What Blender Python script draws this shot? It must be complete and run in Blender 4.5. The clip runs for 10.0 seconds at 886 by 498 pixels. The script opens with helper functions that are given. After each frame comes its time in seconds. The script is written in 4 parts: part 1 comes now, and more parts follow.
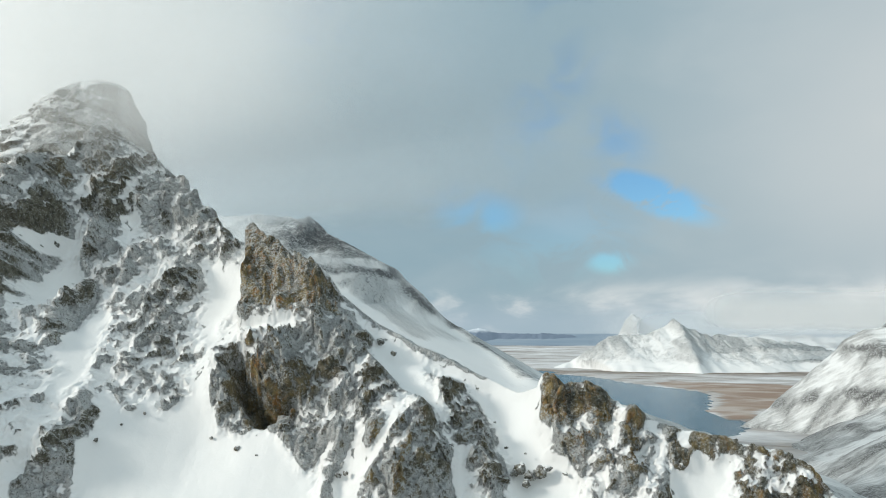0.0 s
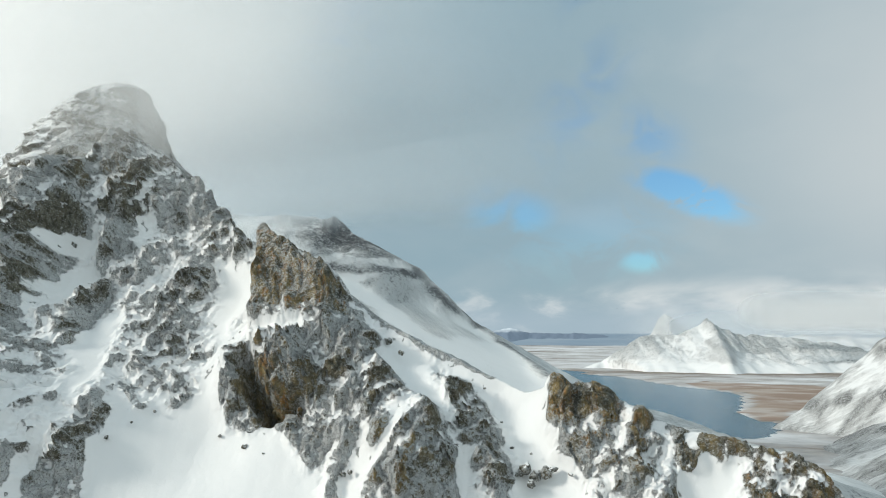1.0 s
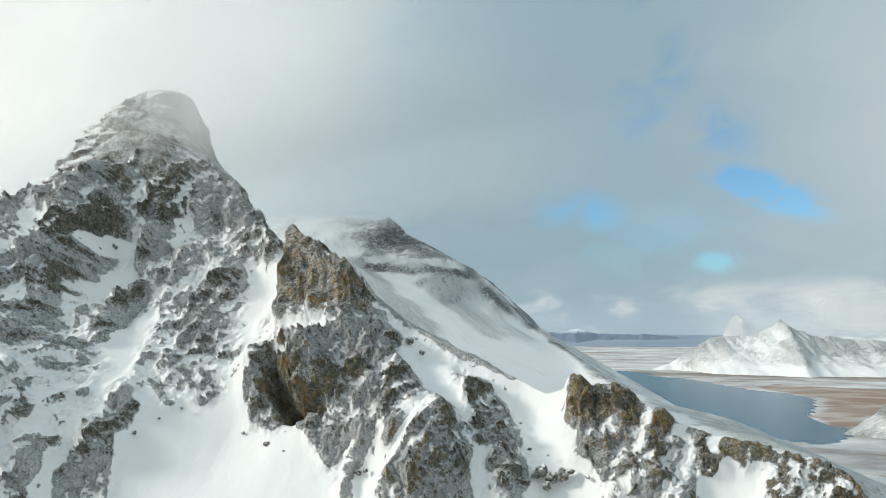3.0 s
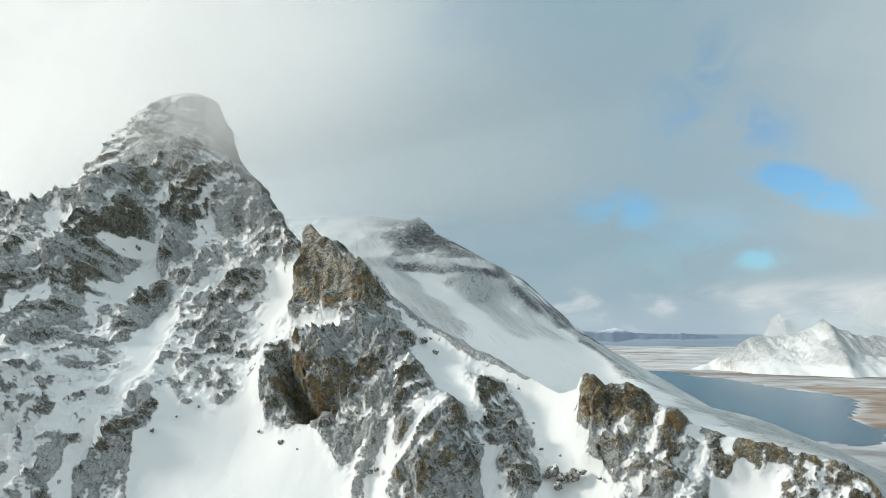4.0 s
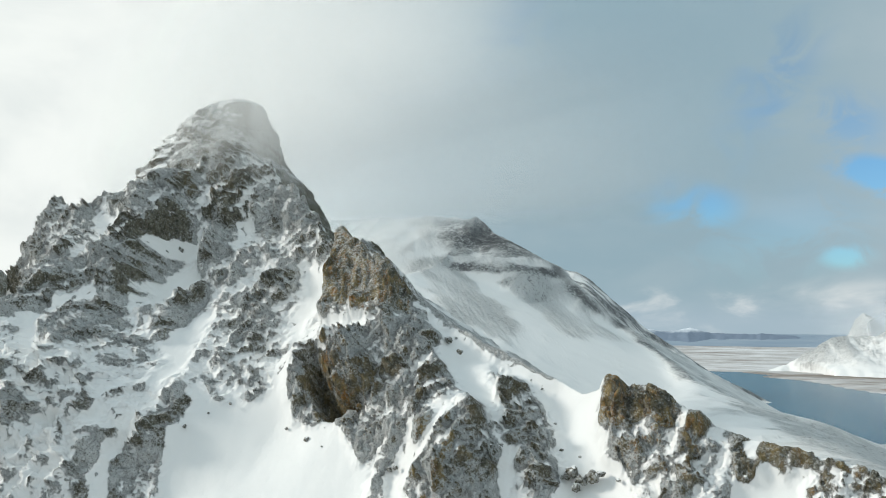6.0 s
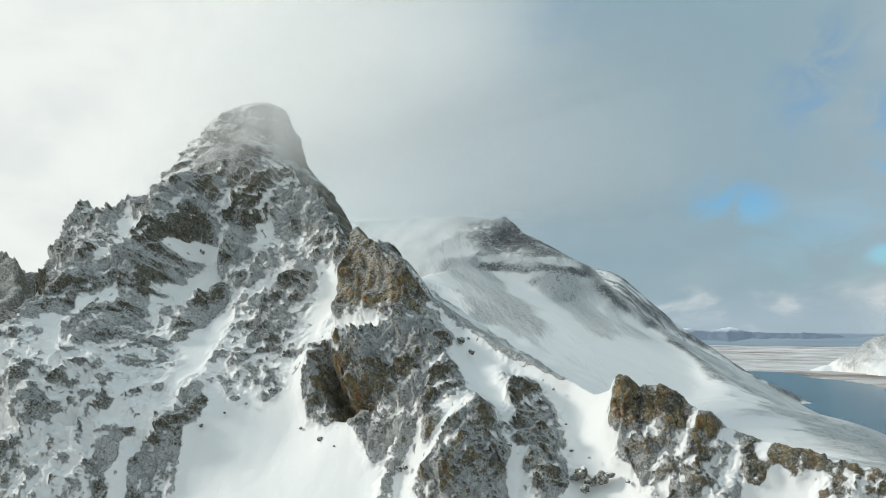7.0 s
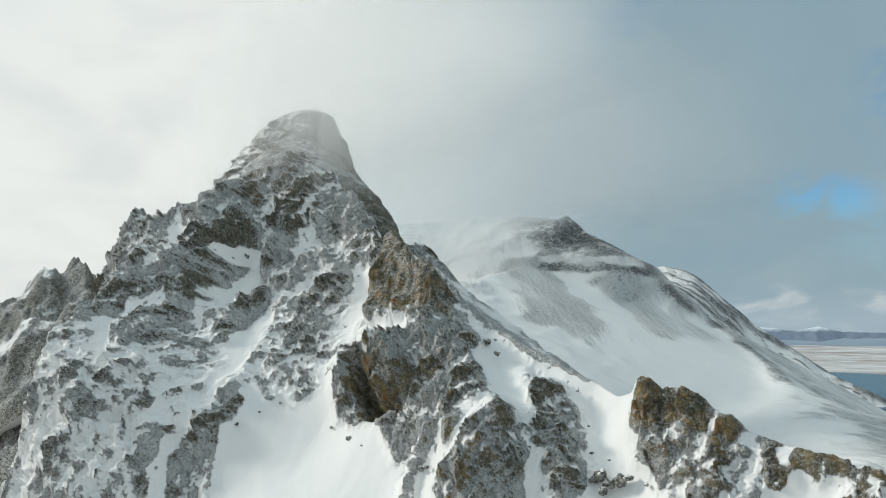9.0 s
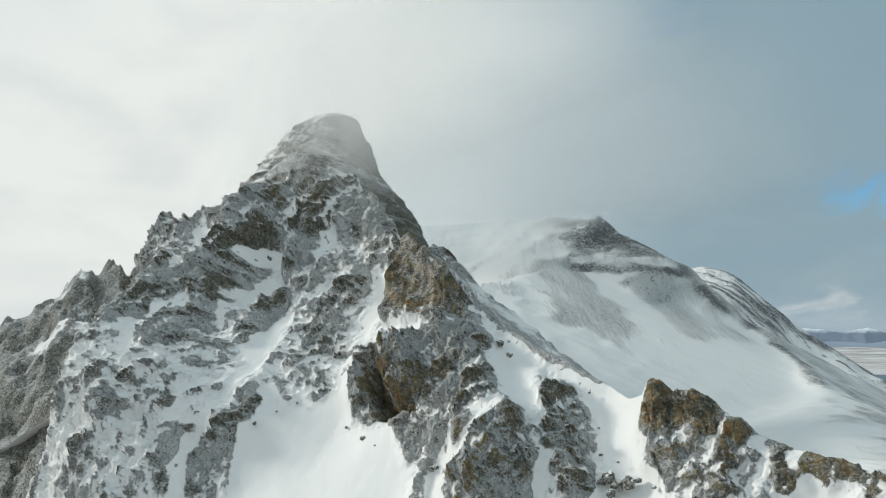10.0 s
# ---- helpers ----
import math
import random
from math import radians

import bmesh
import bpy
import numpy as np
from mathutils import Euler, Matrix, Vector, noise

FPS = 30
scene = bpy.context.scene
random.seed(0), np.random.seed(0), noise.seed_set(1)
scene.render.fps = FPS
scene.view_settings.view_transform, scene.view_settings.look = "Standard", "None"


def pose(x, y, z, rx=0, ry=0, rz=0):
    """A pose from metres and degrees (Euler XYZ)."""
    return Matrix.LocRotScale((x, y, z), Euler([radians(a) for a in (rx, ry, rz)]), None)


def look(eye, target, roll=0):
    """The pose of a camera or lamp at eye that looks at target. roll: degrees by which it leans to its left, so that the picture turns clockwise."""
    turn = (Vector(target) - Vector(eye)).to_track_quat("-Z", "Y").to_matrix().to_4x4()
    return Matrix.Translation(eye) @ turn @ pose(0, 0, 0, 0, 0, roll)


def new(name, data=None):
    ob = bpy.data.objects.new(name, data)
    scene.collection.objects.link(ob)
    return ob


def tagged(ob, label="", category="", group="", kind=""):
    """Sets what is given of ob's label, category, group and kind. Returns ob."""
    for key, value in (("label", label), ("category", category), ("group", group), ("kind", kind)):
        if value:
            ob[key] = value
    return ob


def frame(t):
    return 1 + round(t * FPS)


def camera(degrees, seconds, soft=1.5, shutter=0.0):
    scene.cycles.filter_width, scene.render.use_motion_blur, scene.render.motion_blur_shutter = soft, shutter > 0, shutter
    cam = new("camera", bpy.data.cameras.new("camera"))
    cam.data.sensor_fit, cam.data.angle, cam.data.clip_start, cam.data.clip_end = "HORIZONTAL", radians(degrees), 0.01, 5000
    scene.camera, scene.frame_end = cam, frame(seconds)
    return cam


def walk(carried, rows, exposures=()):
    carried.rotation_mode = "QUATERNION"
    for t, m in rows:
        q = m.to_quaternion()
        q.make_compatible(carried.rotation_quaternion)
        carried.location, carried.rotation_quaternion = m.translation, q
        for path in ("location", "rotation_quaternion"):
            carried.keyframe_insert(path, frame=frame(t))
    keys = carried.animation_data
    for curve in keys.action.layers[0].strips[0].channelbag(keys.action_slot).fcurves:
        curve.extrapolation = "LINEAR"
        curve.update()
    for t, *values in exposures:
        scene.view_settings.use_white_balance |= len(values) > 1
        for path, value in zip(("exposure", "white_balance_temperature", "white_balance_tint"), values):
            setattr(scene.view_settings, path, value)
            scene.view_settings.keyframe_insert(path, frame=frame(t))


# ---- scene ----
cam = camera(57.6, 10.0, soft=1.0)
PATH = [
    (0, (13.986, 5.363, 179.4), (13.842, 7.347, 179.608), 0.1),
    (0.5, (17.511, 5.838, 179.402), (17.328, 7.819, 179.61), 0.2),
    (1, (21.002, 6.314, 179.376), (20.779, 8.291, 179.583), 0.2),
    (1.5, (24.447, 6.81, 179.364), (24.185, 8.782, 179.571), 0.3),
    (2, (27.853, 7.381, 179.331), (27.55, 9.347, 179.537), 0.3),
    (2.5, (31.226, 7.969, 179.307), (30.88, 9.928, 179.514), 0.4),
    (4, (41.33, 10.012, 179.374), (40.85, 11.942, 179.579), 0.4),
    (4.5, (44.69, 10.769, 179.427), (44.167, 12.688, 179.631), 0.5),
    (5, (48.114, 11.509, 179.471), (47.548, 13.417, 179.675), 0.4),
    (5.5, (51.562, 12.34, 179.534), (50.953, 14.234, 179.737), 0.5),
    (7, (62.096, 15.095, 179.838), (61.359, 16.944, 180.039), 0.4),
    (7.5, (65.775, 16.093, 179.96), (64.995, 17.924, 180.161), 0.4),
    (8, (69.528, 17.077, 180.088), (68.704, 18.888, 180.29), 0.4),
    (8.5, (73.338, 18.115, 180.237), (72.47, 19.905, 180.438), 0.4),
    (9, (77.245, 19.188, 180.389), (76.332, 20.957, 180.589), 0.3),
    (9.5, (81.191, 20.34, 180.504), (80.234, 22.085, 180.704), 0.3),
    (10, (85.186, 21.608, 180.64), (84.186, 23.328, 180.841), 0.4),
]
walk(cam, [(t, look(eye, target, roll)) for t, eye, target, roll in PATH],
     [(0, 0.0), (2.5, 0.03), (5, 0.06), (7, -0.04), (10, -0.15)])

# ---- world, sun ----
SUN_AZ, SUN_EL = -117.0, 26.5          # degrees from +y towards +x, and above the horizon


def link(tree, a, out, b, inp):
    tree.links.new(a.outputs[out], b.inputs[inp])


def math_node(tree, op, a, b=None, c=None, clamp=False):
    n = tree.nodes.new("ShaderNodeMath")
    n.operation, n.use_clamp = op, clamp
    for i, v in enumerate((a, b, c)):
        if v is None:
            continue
        if isinstance(v, (int, float)):
            n.inputs[i].default_value = v
        else:
            tree.links.new(v, n.inputs[i])
    return n.outputs[0]


def ramp01(tree, v, lo, hi, smooth=True):
    n = tree.nodes.new("ShaderNodeMapRange")
    n.interpolation_type = "SMOOTHSTEP" if smooth else "LINEAR"
    n.clamp = True
    tree.links.new(v, n.inputs["Value"])
    n.inputs["From Min"].default_value, n.inputs["From Max"].default_value = lo, hi
    return n.outputs["Result"]


def mix_col(tree, fac, a, b, blend="MIX"):
    n = tree.nodes.new("ShaderNodeMix")
    n.data_type, n.blend_type = "RGBA", blend
    ins = [s for s in n.inputs if s.enabled]
    for s, v in zip(ins, (fac, a, b)):
        if isinstance(v, (int, float)):
            s.default_value = v
        elif isinstance(v, tuple):
            s.default_value = (*v, 1.0)
        else:
            tree.links.new(v, s)
    return [o for o in n.outputs if o.enabled][0]


def noise_node(tree, vec, scale, detail=4.0, rough=0.55, distort=0.0):
    n = tree.nodes.new("ShaderNodeTexNoise")
    if vec is not None:
        tree.links.new(vec, n.inputs["Vector"])
    n.inputs["Scale"].default_value, n.inputs["Detail"].default_value = scale, detail
    n.inputs["Roughness"].default_value, n.inputs["Distortion"].default_value = rough, distort
    return n.outputs["Fac"]


def mapped(tree, vec, loc=(0, 0, 0), rot=(0, 0, 0), scale=(1, 1, 1)):
    n = tree.nodes.new("ShaderNodeMapping")
    tree.links.new(vec, n.inputs["Vector"])
    n.inputs["Location"].default_value, n.inputs["Scale"].default_value = loc, scale
    n.inputs["Rotation"].default_value = [radians(a) for a in rot]
    return n.outputs["Vector"]


def toward(az, el):
    a, e = radians(az), radians(el)
    return Vector((math.sin(a) * math.cos(e), math.cos(a) * math.cos(e), math.sin(e)))


def near_dir(tree, vec, az, el, wide_az, wide_el, tilt=0.0):
    """1 at a direction of the sky, falling softly to 0 over the given degrees."""
    m = Euler((radians(el), 0, radians(-az))).to_matrix().inverted()
    m = Euler((0, radians(tilt), 0)).to_matrix() @ m
    n = tree.nodes.new("ShaderNodeVectorMath")
    n.operation = "DOT_PRODUCT"
    tree.links.new(vec, n.inputs[0])
    n.inputs[1].default_value = m[0]
    k = tree.nodes.new("ShaderNodeVectorMath")
    k.operation = "DOT_PRODUCT"
    tree.links.new(vec, k.inputs[0])
    k.inputs[1].default_value = m[2]
    f = tree.nodes.new("ShaderNodeVectorMath")
    f.operation = "DOT_PRODUCT"
    tree.links.new(vec, f.inputs[0])
    f.inputs[1].default_value = m[1]
    a = math_node(tree, "DIVIDE", n.outputs["Value"], math.sin(radians(wide_az)))
    b = math_node(tree, "DIVIDE", k.outputs["Value"], math.sin(radians(wide_el)))
    r = math_node(tree, "ADD", math_node(tree, "MULTIPLY", a, a), math_node(tree, "MULTIPLY", b, b))
    g = math_node(tree, "EXPONENT", math_node(tree, "MULTIPLY", r, -1.0))
    return math_node(tree, "MULTIPLY", g, ramp01(tree, f.outputs["Value"], 0.0, 0.3))


def make_world():
    w = bpy.data.worlds.new("sky")
    scene.world = w
    w.use_nodes = True
    t = w.node_tree
    t.nodes.clear()
    out = t.nodes.new("ShaderNodeOutputWorld")
    bg = t.nodes.new("ShaderNodeBackground")
    link(t, bg, 0, out, 0)
    vec = t.nodes.new("ShaderNodeTexCoord").outputs["Generated"]
    sep = t.nodes.new("ShaderNodeSeparateXYZ")
    t.links.new(vec, sep.inputs[0])
    sky = t.nodes.new("ShaderNodeTexSky")
    sky.sky_type, sky.sun_disc = "NISHITA", False
    sky.sun_elevation, sky.sun_rotation = radians(SUN_EL), radians(SUN_AZ)
    blue = mix_col(t, 1.0, sky.outputs[0], (0.075, 0.115, 0.14), "MULTIPLY")
    # cloud tones: white towards the hidden sun, blue-grey away from it
    s = toward(-58, 8)
    d = t.nodes.new("ShaderNodeVectorMath")
    d.operation = "DOT_PRODUCT"
    t.links.new(vec, d.inputs[0])
    d.inputs[1].default_value = s
    soft = noise_node(t, mapped(t, vec, scale=(1, 1, 1.6)), 2.0, 4, 0.45, 0.1)
    fine = noise_node(t, mapped(t, vec, (3, 1, 0), scale=(1, 1, 2.2)), 6.0, 5, 0.5, 0.3)
    lean = math_node(t, "ADD", d.outputs["Value"], math_node(t, "MULTIPLY", math_node(t, "SUBTRACT", soft, 0.5), 0.14))
    bright = ramp01(t, lean, 0.68, 0.94)
    cloud = mix_col(t, bright, (0.285, 0.41, 0.475), (0.90, 0.94, 0.91))
    side = math_node(t, "MULTIPLY", near_dir(t, vec, 32, 12, 20, 16), math_node(t, "MULTIPLY_ADD", soft, 1.0, 0.2))
    cloud = mix_col(t, side, cloud, (0.66, 0.69, 0.69))
    dull = math_node(t, "MULTIPLY", ramp01(t, fine, 0.42, 0.75), 0.28)
    cloud = mix_col(t, dull, cloud, (0.52, 0.59, 0.61))
    grey = math_node(t, "MULTIPLY", near_dir(t, vec, -5, 17, 11, 10), 0.6)
    cloud = mix_col(t, grey, cloud, (0.245, 0.375, 0.45))
    dim = math_node(t, "MULTIPLY", near_dir(t, vec, -17, 11, 9, 8), 0.45)
    cloud = mix_col(t, dim, cloud, (0.33, 0.43, 0.48))
    # thin bright overcast overhead and towards the south
    high = t.nodes.new("ShaderNodeVectorMath")
    high.operation = "DOT_PRODUCT"
    t.links.new(vec, high.inputs[0])
    high.inputs[1].default_value = Vector((-0.25, -0.75, 0.6)).normalized()
    open_sky = math_node(t, "ADD", high.outputs["Value"], math_node(t, "MULTIPLY", math_node(t, "SUBTRACT", soft, 0.5), 0.4))
    cloud = mix_col(t, ramp01(t, open_sky, -0.1, 0.6), cloud, (0.60, 0.71, 0.755))
    # bands of low cloud along the horizon
    low = noise_node(t, mapped(t, vec, (0, 0, 2), scale=(1, 1, 2.6)), 9.0, 5, 0.55, 0.4)
    band = math_node(t, "MULTIPLY", ramp01(t, low, 0.47, 0.70), near_dir(t, vec, 4, 1.4, 60, 1.6))
    cloud = mix_col(t, math_node(t, "MULTIPLY", band, 0.9), cloud, (0.80, 0.82, 0.80))
    puff = math_node(t, "MULTIPLY", ramp01(t, low, 0.34, 0.56), near_dir(t, vec, 20, 1.7, 12, 1.5))
    cloud = mix_col(t, math_node(t, "MULTIPLY", puff, 0.9), cloud, (0.90, 0.91, 0.88))
    haze = math_node(t, "MULTIPLY", near_dir(t, vec, 0, 0.6, 60, 1.4), 0.55)
    cloud = mix_col(t, haze, cloud, (0.42, 0.52, 0.60))
    # gaps that show the blue
    gaps = None
    for az, el, wa, we, tilt, k in ((10.6, 9.5, 3.6, 1.1, -24, 1.9), (8.0, 13.5, 3.2, 2.2, -30, 0.6), (7.6, 4.95, 1.7, 0.8, 0, 1.2), (-1.8, 8.6, 3.4, 1.7, -8, 1.15),
                                    (3.2, 16.0, 2.6, 6.0, -30, 0.6), (4.0, 6.5, 8.0, 3.5, 10, 0.45), (-14.0, 21.0, 3.5, 4.0, 0, 0.4), (4, 23, 3, 3, 0, .4)):
        g = math_node(t, "MULTIPLY", near_dir(t, vec, az, el, wa, we, tilt), k)
        gaps = g if gaps is None else math_node(t, "MAXIMUM", gaps, g)
    ragged = noise_node(t, mapped(t, vec, (5, 2, 7), scale=(1, 1, 1.5)), 12.0, 5, 0.6, 0.8)
    gap = math_node(t, "MULTIPLY", gaps, ramp01(t, ragged, 0.30, 0.62))
    gap = ramp01(t, gap, 0.05, 1.05)
    col = mix_col(t, gap, cloud, blue)
    below = ramp01(t, sep.outputs["Z"], -0.06, 0.0)
    col = mix_col(t, below, (0.30, 0.33, 0.36), col)
    t.links.new(col, bg.inputs["Color"])
    bg.inputs["Strength"].default_value = 1.0


make_world()
sun = new("sun", bpy.data.lights.new("sun", "SUN"))
sun.data.energy, sun.data.angle, sun.data.color = 2.25, radians(10), (1.0, 0.95, 0.86)
sun.matrix_world = look(toward(SUN_AZ, SUN_EL) * 500, (0, 0, 0))


# ---- noise on arrays ----
def hashed(ix, iy, seed):
    h = (ix.astype(np.int64) * 374761393 + iy.astype(np.int64) * 668265263 + seed * 974634761) & 0xFFFFFFFF
    h = ((h ^ (h >> 13)) * 1274126177) & 0xFFFFFFFF
    h = ((h ^ (h >> 15)) * 2246822519) & 0xFFFFFFFF
    return ((h ^ (h >> 16)) & 0xFFFFFF) / float(0xFFFFFF)


def vnoise(x, y, seed):
    """Smooth noise from -1 to 1."""
    ix, iy = np.floor(x), np.floor(y)
    fx, fy = x - ix, y - iy
    fx, fy = fx * fx * fx * (fx * (fx * 6 - 15) + 10), fy * fy * fy * (fy * (fy * 6 - 15) + 10)
    a, b = hashed(ix, iy, seed), hashed(ix + 1, iy, seed)
    c, d = hashed(ix, iy + 1, seed), hashed(ix + 1, iy + 1, seed)
    return 2 * ((a + (b - a) * fx) * (1 - fy) + (c + (d - c) * fx) * fy) - 1


def fbm(x, y, seed, octaves=4, gain=0.5):
    total, amp = 0, 1.0
    for k in range(octaves):
        total = total + amp * vnoise(x * 2 ** k + 17.3 * k, y * 2 ** k - 9.1 * k, seed + k)
        amp *= gain
    return total


def ridged(x, y, seed, octaves=4, gain=0.5):
    total, amp = 0, 1.0
    for k in range(octaves):
        total = total + amp * (1 - 2.6 * np.abs(vnoise(x * 2 ** k + 5.7 * k, y * 2 ** k + 3.3 * k, seed + k)))
        amp *= gain
    return total


def facets(x, y, seed):
    """Broken blocks: each cell is a tilted plane of its own."""
    ix, iy = np.floor(x), np.floor(y)
    best, val = np.full(x.shape, 9.0), np.zeros(x.shape)
    for ox in (-1, 0, 1):
        for oy in (-1, 0, 1):
            cx, cy = ix + ox, iy + oy
            dx, dy = x - cx - hashed(cx, cy, seed), y - cy - hashed(cx, cy, seed + 1)
            r = dx * dx + dy * dy
            h = (hashed(cx, cy, seed + 2) - 0.5) + 1.5 * (hashed(cx, cy, seed + 3) - 0.5) * dx + 1.5 * (hashed(cx, cy, seed + 4) - 0.5) * dy
            val, best = np.where(r < best, h, val), np.minimum(best, r)
    return 2 * val


def smooth(x, lo, hi):
    k = np.clip((x - lo) / (hi - lo), 0, 1)
    return k * k * (3 - 2 * k)


def inside(x, y, pts):
    """Which points lie inside a closed outline."""
    hit = np.zeros(x.shape, bool)
    for (a, b), (c, d) in zip(pts, pts[1:] + pts[:1]):
        if b != d:
            hit ^= ((b > y) != (d > y)) & (x < (c - a) * (y - b) / (d - b) + a)
    return hit


def blur(a, n):
    """Box blur, twice, over n cells each way."""
    for _ in range(2):
        for axis in (0, 1):
            p = np.pad(a, [(n + 1, n) if k == axis else (0, 0) for k in (0, 1)], mode="edge")
            c = np.cumsum(p, axis=axis)
            a = (np.take(c, range(2 * n + 1, c.shape[axis]), axis) - np.take(c, range(0, c.shape[axis] - 2 * n - 1), axis)) / (2 * n + 1)
    return a


def line_dist(x, y, pts):
    """Distance to a bent line, and the value carried along it (each point's third number)."""
    best, val = np.full(x.shape, 1e9), np.zeros(x.shape)
    for (a, b, p), (c, d, q) in zip(pts[:-1], pts[1:]):
        k = np.clip(((x - a) * (c - a) + (y - b) * (d - b)) / ((c - a) ** 2 + (d - b) ** 2), 0, 1)
        r = np.hypot(x - a - k * (c - a), y - b - k * (d - b))
        val, best = np.where(r < best, p + k * (q - p), val), np.minimum(best, r)
    return best, val


def ridge_field(X, Y, ridges, soft):
    """Height of the highest of several ridges; each is a line of (x, y, z) with a flank slope and a rounding."""
    total = None
    for pts, slope, rnd in ridges:
        r, z = line_dist(X, Y, pts)
        h = z - slope * (np.sqrt(r * r + rnd * rnd) - rnd)
        total = h if total is None else np.maximum(total, h) + soft * np.log1p(np.exp(-np.abs(total - h) / soft))
    return total


def rib(u, v, pts, wide):
    r, a = line_dist(u, v, pts)
    return a * np.exp(-(r / wide) ** 2)


def bump(u, v, u0, v0, a, su, sv):
    return a * np.exp(-((u - u0) / su) ** 2 - ((v - v0) / sv) ** 2)


def grid_mesh(name, co, faces_mask, attrs, material):
    """A mesh from a grid of places (rows, columns, 3), keeping the quads of the mask."""
    nr, nc = co.shape[:2]
    idx = np.arange(nr * nc).reshape(nr, nc)
    quads = np.stack([idx[:-1, :-1], idx[:-1, 1:], idx[1:, 1:], idx[1:, :-1]], -1)[faces_mask]
    used, inverse = np.unique(quads, return_inverse=True)
    me = bpy.data.meshes.new(name)
    me.vertices.add(len(used))
    me.vertices.foreach_set("co", co.reshape(-1, 3)[used].astype(np.float32).ravel())
    n = len(quads)
    me.loops.add(4 * n)
    me.loops.foreach_set("vertex_index", inverse.astype(np.int32).ravel())
    me.polygons.add(n)
    me.polygons.foreach_set("loop_start", np.arange(0, 4 * n, 4, dtype=np.int32))
    me.polygons.foreach_set("use_smooth", np.ones(n, bool))
    for key, a in attrs.items():
        at = me.attributes.new(key, "FLOAT", "POINT")
        at.data.foreach_set("value", a.ravel()[used].astype(np.float32))
    me.update()
    me.validate()
    me.materials.append(material)
    return me


def part(name, me, parent, label=""):
    ob = new(name, me)
    ob.parent = parent
    return tagged(ob, label)


def thing(name, label, category, place=(0, 0, 0), group="", kind=""):
    ob = new(name)
    ob.location = place
    return tagged(ob, label, category, group, kind)


# ---- materials ----
def material(name):
    m = bpy.data.materials.new(name)
    m.use_nodes = True
    t = m.node_tree
    return m, t, t.nodes["Principled BSDF"]


def attr(t, key):
    n = t.nodes.new("ShaderNodeAttribute")
    n.attribute_name = key
    return n.outputs["Fac"]


def bump_node(t, height, strength, distance, base=None):
    n = t.nodes.new("ShaderNodeBump")
    n.inputs["Strength"].default_value, n.inputs["Distance"].default_value = strength, distance
    t.links.new(height, n.inputs["Height"])
    if base is not None:
        t.links.new(base, n.inputs["Normal"])
    return n.outputs["Normal"]


def crack_node(t, vec, scale):
    """1 on the cracks between blocks, 0 inside them."""
    n = t.nodes.new("ShaderNodeTexVoronoi")
    n.feature = "DISTANCE_TO_EDGE"
    t.links.new(vec, n.inputs["Vector"])
    n.inputs["Scale"].default_value = scale
    return math_node(t, "SUBTRACT", 1.0, ramp01(t, n.outputs["Distance"], 0.0, 0.10))


